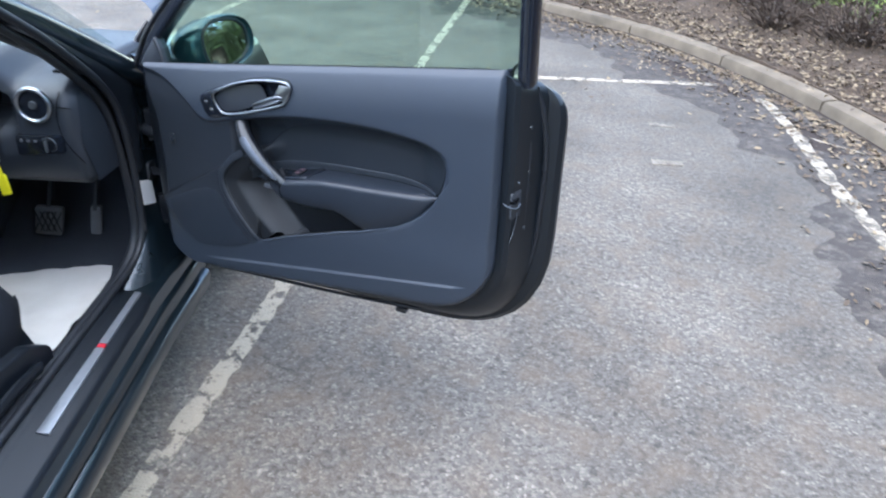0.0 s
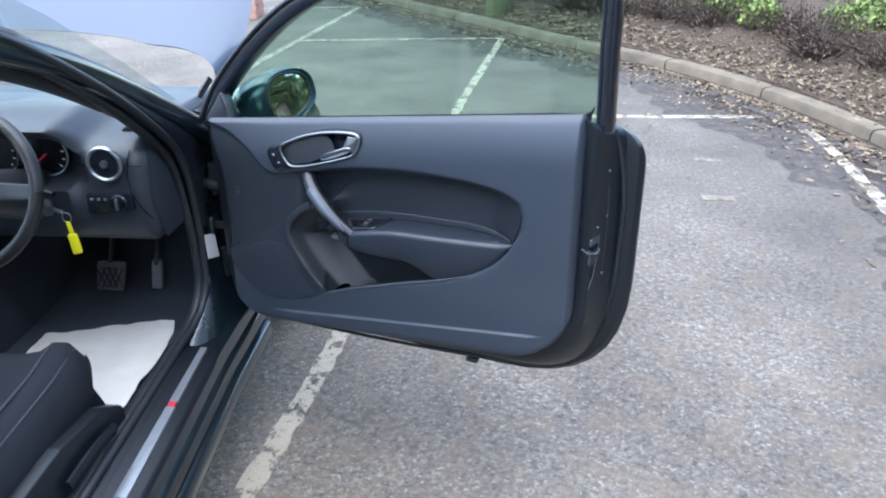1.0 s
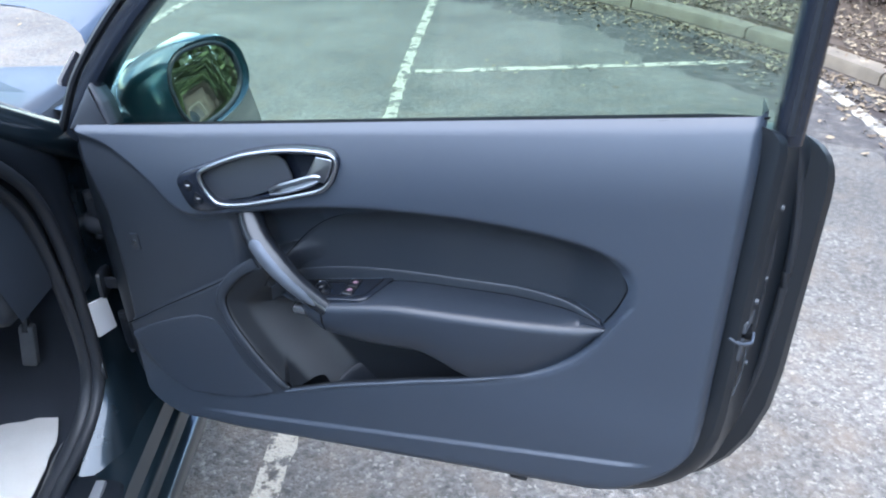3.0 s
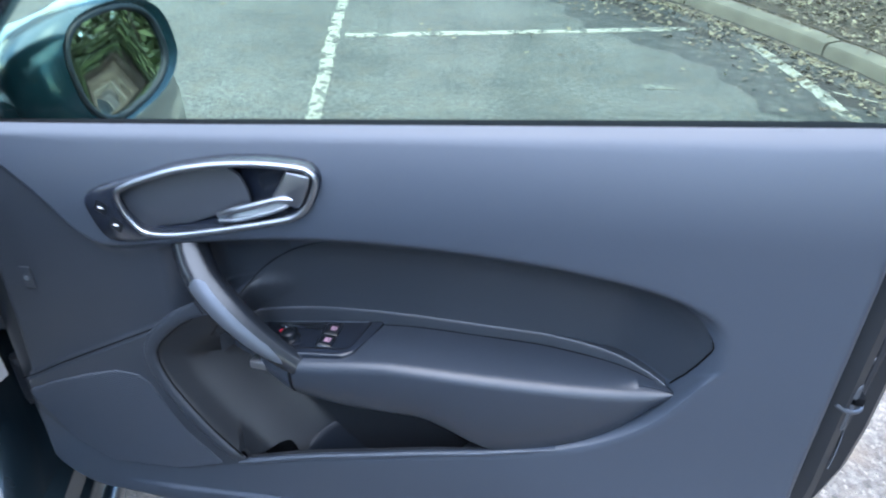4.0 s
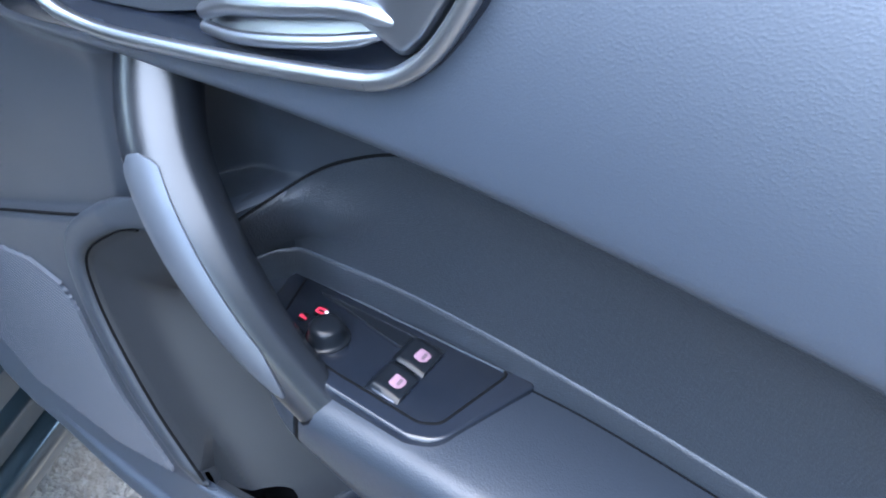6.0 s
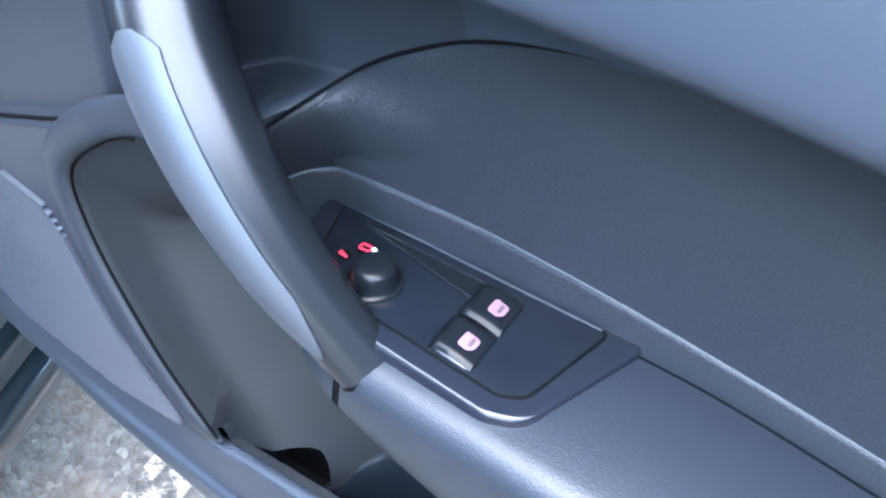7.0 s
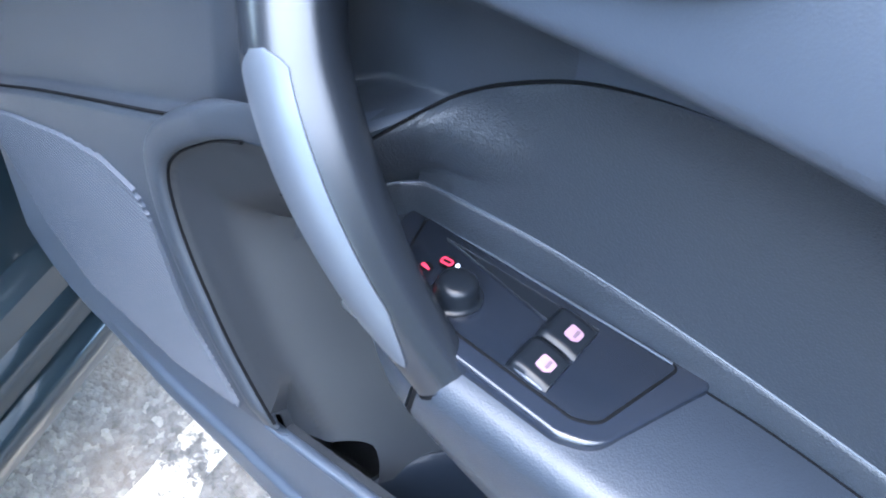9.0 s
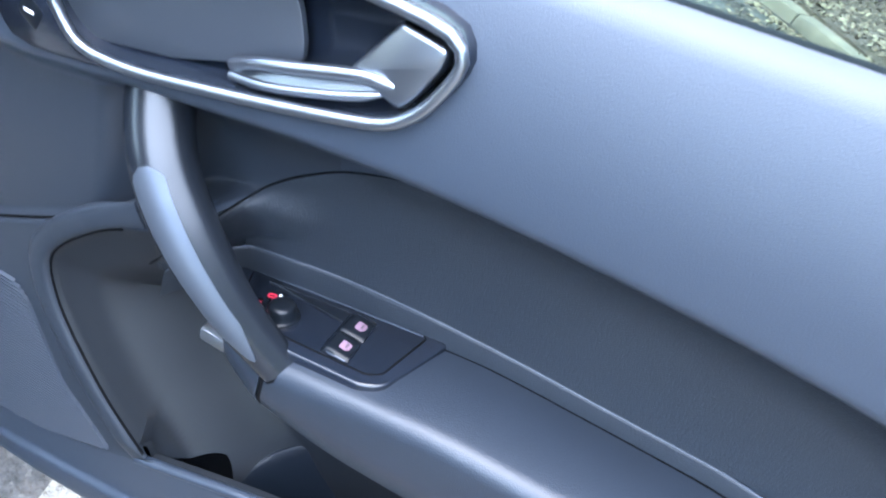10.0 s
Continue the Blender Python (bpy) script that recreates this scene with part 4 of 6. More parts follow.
part("recess_insert", build_insert(), leather, door, "black grained leatherette insert")
seam_x = [0.240 + 0.15 * i / 30 for i in range(31)]
part("insert_seam", sweep([(x, face(x, insert_top(x)) - 0.0006, insert_top(x) + 0.0012) for x in seam_x], lambda t: (0.0008 * min(1, 3 - 3 * t) + 0.0001,) * 2, 6), groove_black, door)
part("insert_seam", sweep([(x, face(x, z) - 0.001, z) for x, z in ((0.766, 0.724), (0.7705, 0.734), (0.7755, 0.744), (0.7795, 0.754), (0.7835, 0.765), (0.788, 0.781), (0.7915, 0.794), (0.7922, 0.800), (0.790, 0.807), (0.785, 0.814))], lambda t: (0.0009 * min(1, 4 - 4 * t) + 0.0001,) * 2, 6), groove_black, door)

# map pocket with a bottle cup
def pocket_back(x, z):
    return max(face(x, z) - hollow(x, z) + pod_flank(x, z) - 0.0005, -0.029)


cup_mouth = along([(0.16, 0.44), (0.266, 0.484), (0.29, 0.507), (0.306, 0.520), (0.32, 0.521), (0.328, 0.513), (0.336, 0.498), (0.35, 0.46), (0.60, 0.2)])


def build_pocket():
    rows = []
    for i in range(131):
        x = 0.1692 + (0.606 - 0.1692) * (i / 130) ** 1.25
        lip, top = lip_z(x), pocket_top(x)
        deep = (0.075 * smoothstep((0.61 - x) / 0.10) + 0.004) * smoothstep((x - 0.262) / 0.02)
        start = max(lip, groove_lo(x)) if x < 0.268 else lip
        top = max(top, start + 0.004)
        low = start - deep
        mouth = min(max(cup_mouth(x), low + 0.002), top - 0.01)
        back = [low + (mouth - 0.0015 - low) * (k / 11) for k in range(12)] + [mouth + (top - mouth) * (k / 27) for k in range(28)]
        near = pocket_back(x, start) if x < 0.262 else -0.022
        rim_y = min(near, pocket_back(x, start)) if x < 0.262 else -0.0165
        row = [(near, start + 0.0006), (rim_y, start + 0.0003), (rim_y, start - 0.4 * deep), (rim_y, low), (0.5 * rim_y + 0.5 * max(rim_y, pocket_back(x, low)), low - 0.0005)]
        row += [(max(rim_y, pocket_back(x, z)) + (0.035 * smoothstep((0.36 - x) / 0.02) if z < mouth - 0.001 else 0.0), z) for z in back]
        rows.append([Vector((x, y, z)) for y, z in row])
    return loft(rows, False)


pocket = part("map_pocket", build_pocket(), flank_black, door, "dark hard plastic door pocket")


lip_xs = [0.258 + 0.40 * i / 50 for i in range(51)]
part("pocket_lip", sweep([(x, face(x, lip_z(x) - 0.008) + 0.0026, lip_z(x) - 0.0022) for x in lip_xs], lambda t: (0.0042, 0.0036 * min(1, 6 - 6 * t + 0.2)), 12, 2.6), trim_soft, door, "rounded lip of the door pocket")


def build_cup():
    """The wall between the bottle cup and the flat pocket: a rounded hump with a crest."""
    rows = []
    crest_x, crest_z = along([(-0.02, 0.331), (0.0, 0.337), (0.015, 0.345), (0.03, 0.357), (0.045, 0.375), (0.06, 0.40)]), along([(-0.02, 0.488), (0.0, 0.500), (0.015, 0.513), (0.03, 0.524), (0.045, 0.530), (0.06, 0.532)])
    for i in range(25):
        y = -0.0165 + 0.078 * i / 24
        cx, cz = crest_x(y), crest_z(y)
        rows.append([Vector((cx + a, y, cz + b)) for a, b in ((-0.014, -0.09), (-0.010, -0.035), (-0.006, -0.012), (-0.003, -0.004), (-0.001, -0.0008), (0.001, 0.0), (0.004, -0.0012), (0.009, -0.006), (0.017, -0.015), (0.030, -0.028), (0.048, -0.043), (0.075, -0.054), (0.12, -0.058))])
    return loft(rows, False)


part("bottle_cup", build_cup(), cup_plastic, pocket, "dark blue-grey bottle cup wall")

# speaker grille: a rounded field with fine ribs

def build_ribs():
    bm = bmesh.new()
    n = len(grille_edge)
    z = 0.440
    while z < 0.614:
        cross = []
        for i in range(n):
            (x0, z0), (x1, z1) = grille_edge[i - 1], grille_edge[i]
            if (z0 - z) * (z1 - z) < 0:
                cross.append(x0 + (x1 - x0) * (z - z0) / (z1 - z0))
        if len(cross) >= 2:
            a, b = min(cross) + 0.001, max(cross) - 0.001
            k = max(2, int((b - a) / 0.012))
            rows = []
            for i in range(k + 1):
                x = a + (b - a) * i / k
                zz = z
                y = face(x, zz)
                rows.append([bm.verts.new(p) for p in ((x, y + 0.0002, zz - 0.0011), (x, y - 0.0028, zz - 0.0009), (x, y - 0.0030, zz + 0.0006), (x, y + 0.0002, zz + 0.0009))])
            for p, q in zip(rows, rows[1:]):
                for j in range(3):
                    bm.faces.new((p[j], q[j], q[j + 1], p[j + 1]))
        z += 0.0033
    bmesh.ops.recalc_face_normals(bm, faces=bm.faces)
    return bm


tagged(part("speaker_grille", build_ribs(), trim_soft, door, "finely ribbed black speaker grille", smooth=False), kind="stuff")
# raised rim of the pod and the fine groove inside it
def plain(x, z):
    return face(x, z) - hollow(x, z)


def pod_line(off, n, a=0.0, b=1.0):
    """Points along the groove's line, set off sideways (positive inwards), in the panel's plane."""
    pts = spline([(x, 0, z) for x, z in GROOVE[1:-1]], 200)
    out = []
    for i in range(n):
        k = int((a + (b - a) * i / (n - 1)) * 199)
        d = (pts[min(k + 2, 199)] - pts[max(k - 2, 0)]).normalized()
        out.append((pts[k].x - d.z * off, pts[k].z + d.x * off))
    return out


part("pod_groove", sweep([(x, plain(x, z) - 0.0004, z) for x, z in pod_line(0.0004, 70, 0.08, 0.985)], (0.0006, 0.0014), 6, up=(0, 1, 0)), groove_black, door)
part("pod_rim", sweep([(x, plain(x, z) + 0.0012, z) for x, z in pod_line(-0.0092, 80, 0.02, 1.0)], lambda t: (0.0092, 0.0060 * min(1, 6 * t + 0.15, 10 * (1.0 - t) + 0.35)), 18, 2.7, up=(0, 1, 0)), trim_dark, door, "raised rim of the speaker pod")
part("field_seam", sweep([(x, face(x, pod_z(x) - 0.0005) - 0.0012, pod_z(x)) for x in [-0.05 + 0.275 * i / 40 for i in range(41)]], (0.0009, 0.0012), 6, up=(0, 1, 0)), groove_black, door)
# screw cover in the front field
cover = part("screw_cover", slab(rounded([(-0.007, 0.712), (0.010, 0.714), (0.009, 0.744), (-0.008, 0.742)], 0.002, 2), lambda a, b, c: Vector((a, face(0.0, 0.73) - 0.0025 + c, b)), 0.003, 0.0008), trim_dark, door)
part("screw", round_bar((0.001, face(0.0, 0.73) - 0.004, 0.728), (0.001, face(0.0, 0.73), 0.728), 0.0035, n=10), matt_alu, cover)

# door release: dark surround, bright ring, sunk well with a dished cup, lever
BY = -0.0215


def on_face(a, b, c=0.0):
    return Vector((a, BY - 0.003 + 0.07 * max(0, b - 0.88) + c, b))


MID = (0.272, 0.880)


def polar(outline, n=96):
    """The outline met by n even rays from its middle."""
    out = []
    for i in range(n):
        g = 2 * math.pi * i / n
        d = Vector((math.cos(g), 0.5 * math.sin(g))).normalized()
        best = 0
        for p, q in zip(outline, outline[1:] + outline[:1]):
            e, w = Vector(q) - Vector(p), Vector(p) - Vector(MID)
            den = d.x * e.y - d.y * e.x
            if abs(den) > 1e-12:
                t, u = (w.x * e.y - w.y * e.x) / den, (w.x * d.y - w.y * d.x) / den
                if t > best and -1e-6 <= u <= 1 + 1e-6:
                    best = t
        out.append((MID[0] + d.x * best, MID[1] + d.y * best))
    return out


def grown(pts, d):
    out = []
    for i in range(len(pts)):
        t = (Vector(pts[(i + 1) % len(pts)]) - Vector(pts[i - 1])).normalized()
        out.append((pts[i][0] + t.y * d, pts[i][1] - t.x * d))
    return out


surround_c = [(0.119, 0.869), (0.190, 0.898), (0.240, 0.9185), (0.289, 0.9315), (0.335, 0.9385), (0.388, 0.9405), (0.3985, 0.926), (0.388, 0.8965), (0.373, 0.8800), (0.345, 0.8695), (0.300, 0.8545), (0.230, 0.8335), (0.150, 0.8115), (0.134, 0.826)]
outer = polar(chaikin(surround_c))
hole = polar(RELEASE)
release = part("release_surround", loft([[on_face(a, b, c) for a, b in ring] for ring, c in ((grown(outer, 0.0025), 0.012), (grown(outer, 0.001), 0.003), (outer, 0.0008), (grown(outer, -0.0015), -0.0008), (grown(hole, 0.002), -0.0008), (grown(hole, 0.0), 0.006))], True, False), gloss_black, door, "dark surround of the door release", sharp=60)
ring_pts = [on_face(a, b, -0.0010) for a, b in hole]
part("release_ring", sweep(ring_pts + ring_pts[:1], (0.0032, 0.0032), 12, 2.4, caps=False, up=(0, 1, 0)), satin_chrome, release, "satin aluminium ring")
part("release_well", loft([[on_face(a, b, c) for a, b in grown(hole, g)] for g, c in ((0.001, 0.002), (-0.001, 0.012), (-0.004, 0.026), (-0.008, 0.030), (-0.016, 0.032))], True, "end"), gloss_black, release, "black release well")
cup_c = [(0.164, 0.872), (0.187, 0.889), (0.215, 0.900), (0.258, 0.9115), (0.288, 0.9165), (0.303, 0.909), (0.311, 0.890), (0.313, 0.8795), (0.269, 0.857), (0.235, 0.842), (0.193, 0.8335), (0.178, 0.843)]
cup_pts = rounded(cup_c, [0.004, 0.03, 0.03, 0.03, 0.014, 0.03, 0.02, 0.006, 0.03, 0.03, 0.01, 0.02], 5)
part("release_cup", slab(cup_pts, lambda a, b, c: on_face(a, b, 0.006 + 0.012 * smoothstep((a - 0.165) / 0.06) + c), 0.004, 0.0012), trim_hard, release, "grey textured dished cup")
top_rib = spline([on_face(0.279, 0.8640, 0.010), on_face(0.296, 0.8745, 0.006), on_face(0.317, 0.8835, 0.004), on_face(0.338, 0.8920, 0.004), on_face(0.354, 0.8975, 0.004), on_face(0.371, 0.8985, 0.006)], 28)
low_rib = spline([on_face(0.279, 0.8575, 0.010), on_face(0.297, 0.8630, 0.006), on_face(0.315, 0.8700, 0.004), on_face(0.334, 0.8780, 0.004), on_face(0.350, 0.8850, 0.005), on_face(0.367, 0.8945, 0.007)], 28)
lever_end = sweep([top_rib[0] + Vector((0, 0.0004, 0)), low_rib[0] + Vector((0, 0.0004, 0))], (0.0026, 0.0026), 10)
part("release_lever", joined(
    slab(rounded([(0.341, 0.894), (0.373, 0.889), (0.379, 0.899), (0.3855, 0.916), (0.3865, 0.9275), (0.360, 0.9285)], [0.003, 0.006, 0.01, 0.008, 0.004, 0.004], 4), lambda a, b, c: on_face(a, b, 0.003 + c + 0.10 * max(0, 0.372 - a)), 0.012, 0.003, 3),
    sweep(top_rib, lambda t: (0.0034 * min(1, 6 - 6 * t + 0.3),) * 2, 12), sweep(low_rib, lambda t: (0.0026 * min(1, 5 - 5 * t + 0.2),) * 2, 12), lever_end,
    loft([[a + Vector((0, 0.0015, 0)), a.lerp(b, 0.5) + Vector((0, 0.0045, 0)), b + Vector((0, 0.0015, 0))] for a, b in zip(top_rib, low_rib)], False)), satin_chrome, release, "satin aluminium release lever")
# lock buttons with small pale marks
for a, b in ((0.1445, 0.8575), (0.1585, 0.838)):
    key = part("lock_button", slab(rounded([(a - 0.009, b - 0.003), (a + 0.004, b - 0.011), (a + 0.010, b + 0.003), (a - 0.003, b + 0.011)], 0.003, 3), lambda p, q, c: on_face(p, q, -0.0012 + c), 0.003, 0.001), switch_black, release)
    part("mark", block(on_face(a - 0.003, b - 0.0008, -0.0018), on_face(a + 0.003, b + 0.0008, -0.0004), 0), white_label, release)

# switch panel on the armrest, a sloping plane
def on_panel(x, y, up=0.0):
    return Vector((x - 0.2 * up, y, 0.6945 + 0.21 * (x - 0.384) + up))


frame_c = [(0.281, 0.0475), (0.279, 0.038), (0.286, 0.012), (0.345, -0.0165), (0.404, -0.0195), (0.4190, -0.0140), (0.4390, 0.042), (0.4375, 0.0475)]
switch_panel = part("switch_panel", slab(rounded(frame_c, [0.003, 0.006, 0.010, 0.03, 0.016, 0.016, 0.004, 0.002], 5), lambda a, b, c: on_panel(a, b, 0.0040 - c), 0.010, 0.0025, 4), gloss_black, door, "satin black switch panel")
part("switch_base", slab(rounded([(0.232, 0.048), (0.242, 0.016), (0.292, -0.012), (0.302, 0.048)], 0.004, 3), lambda a, b, c: on_panel(a, b, 0.0005 - c), 0.006, 0.001), arm_skin, switch_panel)
field_c = [(0.290, 0.0418), (0.3005, 0.0105), (0.345, -0.0063), (0.405, -0.0092), (0.4140, -0.0045), (0.4245, 0.0392), (0.4235, 0.0418)]
field = rounded(field_c, [0.003, 0.008, 0.02, 0.009, 0.009, 0.003, 0.002], 5)
part("switch_field", slab(field, lambda a, b, c: on_panel(a, b, 0.0046 - c), 0.002, 0.0006), switch_gloss, switch_panel, "gloss black switch field")
edge3 = [on_panel(a, b, 0.0041) for a, b in field]
part("field_gap", sweep(edge3 + edge3[:1], (0.0009, 0.0006), 6, caps=False), groove_black, switch_panel)
# highlight on the field's far edge, added as a thin aluminium bar
part("bright_line", sweep([on_panel(0.292, 0.0419, 0.0050), on_panel(0.422, 0.0414, 0.0050)], (0.0006, 0.0006), 6), inlay_alu, switch_panel)
# the wedge-shaped facet between knob and window switches, with two fine raised edges
facet = [(0.3065, 0.0362), (0.3400, 0.0306), (0.3570, 0.0276), (0.3705, 0.0256), (0.3710, 0.0358)]
part("wedge_facet", slab(facet[::-1], lambda a, b, c: on_panel(a, b, 0.0049 - c), 0.001), switch_black, switch_panel)
part("wedge_edge", sweep(spline([on_panel(a, b, 0.0051) for a, b in facet[:4]], 16), (0.0005, 0.0005), 6), pull_black, switch_panel)
part("wedge_edge", sweep([on_panel(0.3065, 0.0363, 0.0051), on_panel(0.3900, 0.0362, 0.0051)], (0.0005, 0.0005), 6), pull_black, switch_panel)


def window_switch(y0, y1, glint_bar):
    """A rocker: barrel-shaped from front to back, hollowed for the fingertip, with its symbol on top."""
    rows = []
    for i in range(13):
        u = i / 12
        x = 0.3712 + 0.0196 * u
        crown = 0.0092 - 0.0030 * u + 0.0012 * math.sin(math.pi * u) - 0.0026 * smoothstep((0.16 - u) / 0.16)
        row = []
        for k in range(11):
            v = k / 10
            y = y0 + (y1 - y0) * v
            side = max(0.0, abs(2 * v - 1) - 0.72) / 0.28
            row.append(on_panel(x, y, crown - 0.0018 * side * side))
        rows.append([on_panel(x, y0, 0.0036)] + row + [on_panel(x, y1, 0.0036)])
    rows = [[Vector((p.x, p.y, on_panel(p.x, p.y, 0.0036).z)) for p in rows[0]]] + rows + [[Vector((p.x, p.y, on_panel(p.x, p.y, 0.0036).z)) for p in rows[-1]]]
    sw = part("window_switch", loft(rows, False), switch_black, switch_panel, "black window switch with a lit symbol", sharp=50)
    cx, cy = 0.3842, (y0 + y1) / 2 - 0.0005

    def top(a, b, c):
        u = (a - 0.3712) / 0.0196
        return on_panel(a, b, 0.0096 - 0.0030 * u + 0.0012 * math.sin(math.pi * u) - c)

    d_shape = rounded([(cx - 0.0033, cy - 0.0036), (cx + 0.0012, cy - 0.0039), (cx + 0.0034, cy - 0.0016), (cx + 0.0036, cy + 0.0034), (cx - 0.0031, cy + 0.0038)], 0.0014, 4)
    part("lit_symbol", slab(d_shape, top, 0.0006), lit_pink, switch_panel, "lit pale pink window symbol")
    part("symbol_core", slab(rounded([(cx + 0.0004, cy - 0.0022), (cx + 0.0018, cy - 0.0018), (cx + 0.0019, cy + 0.0024), (cx + 0.0003, cy + 0.0026)], 0.0005, 2), lambda a, b, c: top(a, b, c - 0.0003), 0.0006), symbol_grey, switch_panel)
    # the glint on the scooped front edge is a bright metal bar laid on
    if glint_bar:
        part("finger_edge", sweep(spline([on_panel(0.3722, y0 + 0.0040, 0.0062), on_panel(0.3755, y0 + 0.0008, 0.0066), on_panel(0.3815, y0 - 0.0002, 0.0064), on_panel(0.3890, y0 - 0.0002, 0.0052)], 14), lambda t: (0.0012 - 0.0008 * t, 0.0007), 8), inlay_alu, switch_panel, "glint on the switch's finger edge, added as a bright bar")


window_switch(0.0146, 0.0350, False)
window_switch(-0.0066, 0.0134, True)
KX, KY = 0.3330, 0.0095
up3 = (on_panel(KX, KY, 1) - on_panel(KX, KY, 0)).normalized()
rings = []
for r, h in ((0.0125, 0.0040), (0.0124, 0.0056), (0.0112, 0.0060), (0.0104, 0.0068), (0.0098, 0.0115), (0.0093, 0.0138), (0.0083, 0.0153), (0.0065, 0.0162), (0.004, 0.0166), (0.0015, 0.0167)):
    rings.append([on_panel(KX, KY) + Vector((1, 0, 0.2)).normalized() * r * math.cos(a) + Vector((0, 1, 0.0)) * r * math.sin(a) + up3 * h for a in [2 * math.pi * i / 32 for i in range(32)]])
knob = part("mirror_knob", loft(rings), switch_black, switch_panel, "round black mirror adjuster knob", sharp=60)
part("knob_dot", round_bar(on_panel(KX - 0.0052, KY + 0.0068, 0.0135), on_panel(KX - 0.0053, KY + 0.0068, 0.0158), 0.0011, n=8), white_label, switch_panel, "small pale pointer on the knob")


def lit_loop(points, r=0.0006):
    pts = [on_panel(a, b, 0.0051) for a, b in points]
    return sweep(pts + pts[:1], (r, r), 6, caps=False)


for a, b, w, h, filled in ((0.3165, 0.0237, 0.0026, 0.0019, False), (0.3168, 0.0020, 0.0026, 0.0020, True)):
    part("mark_well", round_bar(on_panel(a, b, 0.0040), on_panel(a, b, 0.0048), 0.0042, n=20), groove_black, switch_panel)
    part("lit_mark", lit_loop(rounded([(a - w, b - h), (a + w, b - h * 0.7), (a + w, b + h), (a - w, b + h * 0.7)], 0.0010, 3)), lit_red, switch_panel, "small lit red mirror symbol")
    if filled:
        part("lit_mark", sweep([on_panel(a - w, b, 0.0051), on_panel(a + w, b + 0.0002, 0.0051)], (0.0011, 0.0006), 6), lit_red, switch_panel, "small lit red mirror symbol")
part("mark_well", round_bar(on_panel(0.3115, 0.0146, 0.0040), on_panel(0.3115, 0.0146, 0.0048), 0.0034, n=20), groove_black, switch_panel)
part("lit_mark", sweep([on_panel(0.3090, 0.0150, 0.0051), on_panel(0.3138, 0.0140, 0.0051)], lambda t: (0.0007 + 0.0006 * (1 - t), 0.0006), 6), lit_red, switch_panel, "small lit red mirror symbol")


# ---- door mirror, latch, hinge side ----
U, N = Vector((0.21, 0.978, 0)).normalized(), Vector((0.978, -0.21, 0.26)).normalized()
V = N.cross(U).normalized() if N.cross(U).z > 0 else U.cross(N).normalized()
MIRROR = Vector((0.052, 0.178, 0.945))


def mirror_ring(deep, shift, half_u, half_v, low=0.0, n=36, power=2.6):
    ring = []
    for i in range(n):
        c, s_ = math.cos(2 * math.pi * i / n), math.sin(2 * math.pi * i / n)
        a, b = half_u * math.copysign(abs(c) ** (2 / power), c), half_v * math.copysign(abs(s_) ** (2 / power), s_)
        b *= 1 - 0.22 * a / half_u * (1 if b < 0 else 0.25)
        ring.append(MIRROR - N * deep + U * (a + shift) + V * (b + low + 0.06 * a))
    return ring


housing = part("mirror_housing", loft([mirror_ring(-0.0035, -0.004, 0.071, 0.057), mirror_ring(-0.010, 0.004, 0.086, 0.067), mirror_ring(-0.004, -0.002, 0.094, 0.072), mirror_ring(0.012, -0.010, 0.100, 0.074), mirror_ring(0.04, -0.018, 0.100, 0.073), mirror_ring(0.07, -0.026, 0.094, 0.066), mirror_ring(0.098, -0.032, 0.076, 0.050), mirror_ring(0.115, -0.036, 0.040, 0.024)]), teal, door, "dark teal door mirror housing", sharp=60)
part("mirror_glass", loft([mirror_ring(-0.0055, -0.004, 0.070, 0.056), mirror_ring(-0.0065, -0.004, 0.069, 0.055)]), mirror_face, housing, "silvered mirror glass")
part("mirror_rim", sweep((lambda r: r + r[:1])(mirror_ring(-0.008, -0.003, 0.073, 0.059)), (0.004, 0.004), 8, caps=False), rubber, housing)
part("mirror_foot", sweep([(-0.055, 0.05, 0.905), (-0.045, 0.12, 0.89), (-0.03, 0.19, 0.885)], (0.03, 0.018), 12, 3.0), teal, housing)
part("mirror_sail", slab(rounded([(-0.105, 0.897), (-0.010, 0.915), (-0.018, 0.955), (-0.034, 0.986)], [0.006, 0.006, 0.02, 0.004], 4), lambda a, b, c: Vector((a, 0.012 + c, b)), 0.03, 0.006, 3), trim_hard, door, "black triangular cover behind the mirror")
latch = part("door_latch", slab(rounded([(0.008, 0.70), (0.045, 0.70), (0.045, 0.765), (0.008, 0.765)], 0.006, 3), lambda a, b, c: Vector((0.9495 + 0.25 * (a - 0.03) - c, a, b)), 0.006, 0.002), trim_hard, door)
part("latch_slot", block((0.936, 0.008, 0.738), (0.9515, 0.034, 0.749), 0.002), groove_black, latch)
part("latch_claw", sweep(spline([(0.925, 0.006, 0.739), (0.938, 0.006, 0.732), (0.953, 0.016, 0.729), (0.955, 0.034, 0.733)], 10), (0.0028, 0.0028), 8), inlay_alu, latch, "bright steel latch claw")
# lighter strip added for the glint on the hole's edge below the latch
part("latch_guide", sweep(spline([(0.951, 0.030, 0.712), (0.951, 0.026, 0.69), (0.949, 0.018, 0.665), (0.945, 0.008, 0.645)], 12), lambda t: (0.0012, 0.0035 * math.sin(0.25 + 2.7 * t)), 6, up=(0, 1, 0)), trim_hard, door, "curved edge below the latch")
edge_line = [(0.955, 0.078, 0.99), (0.972, 0.09, 0.93), (0.985, 0.096, 0.84), (0.985, 0.098, 0.72), (0.978, 0.098, 0.60), (0.955, 0.094, 0.50), (0.91, 0.088, 0.425), (0.84, 0.08, 0.385), (0.7, 0.07, 0.365), (0.4, 0.066, 0.342), (0.05, 0.066, 0.325)]
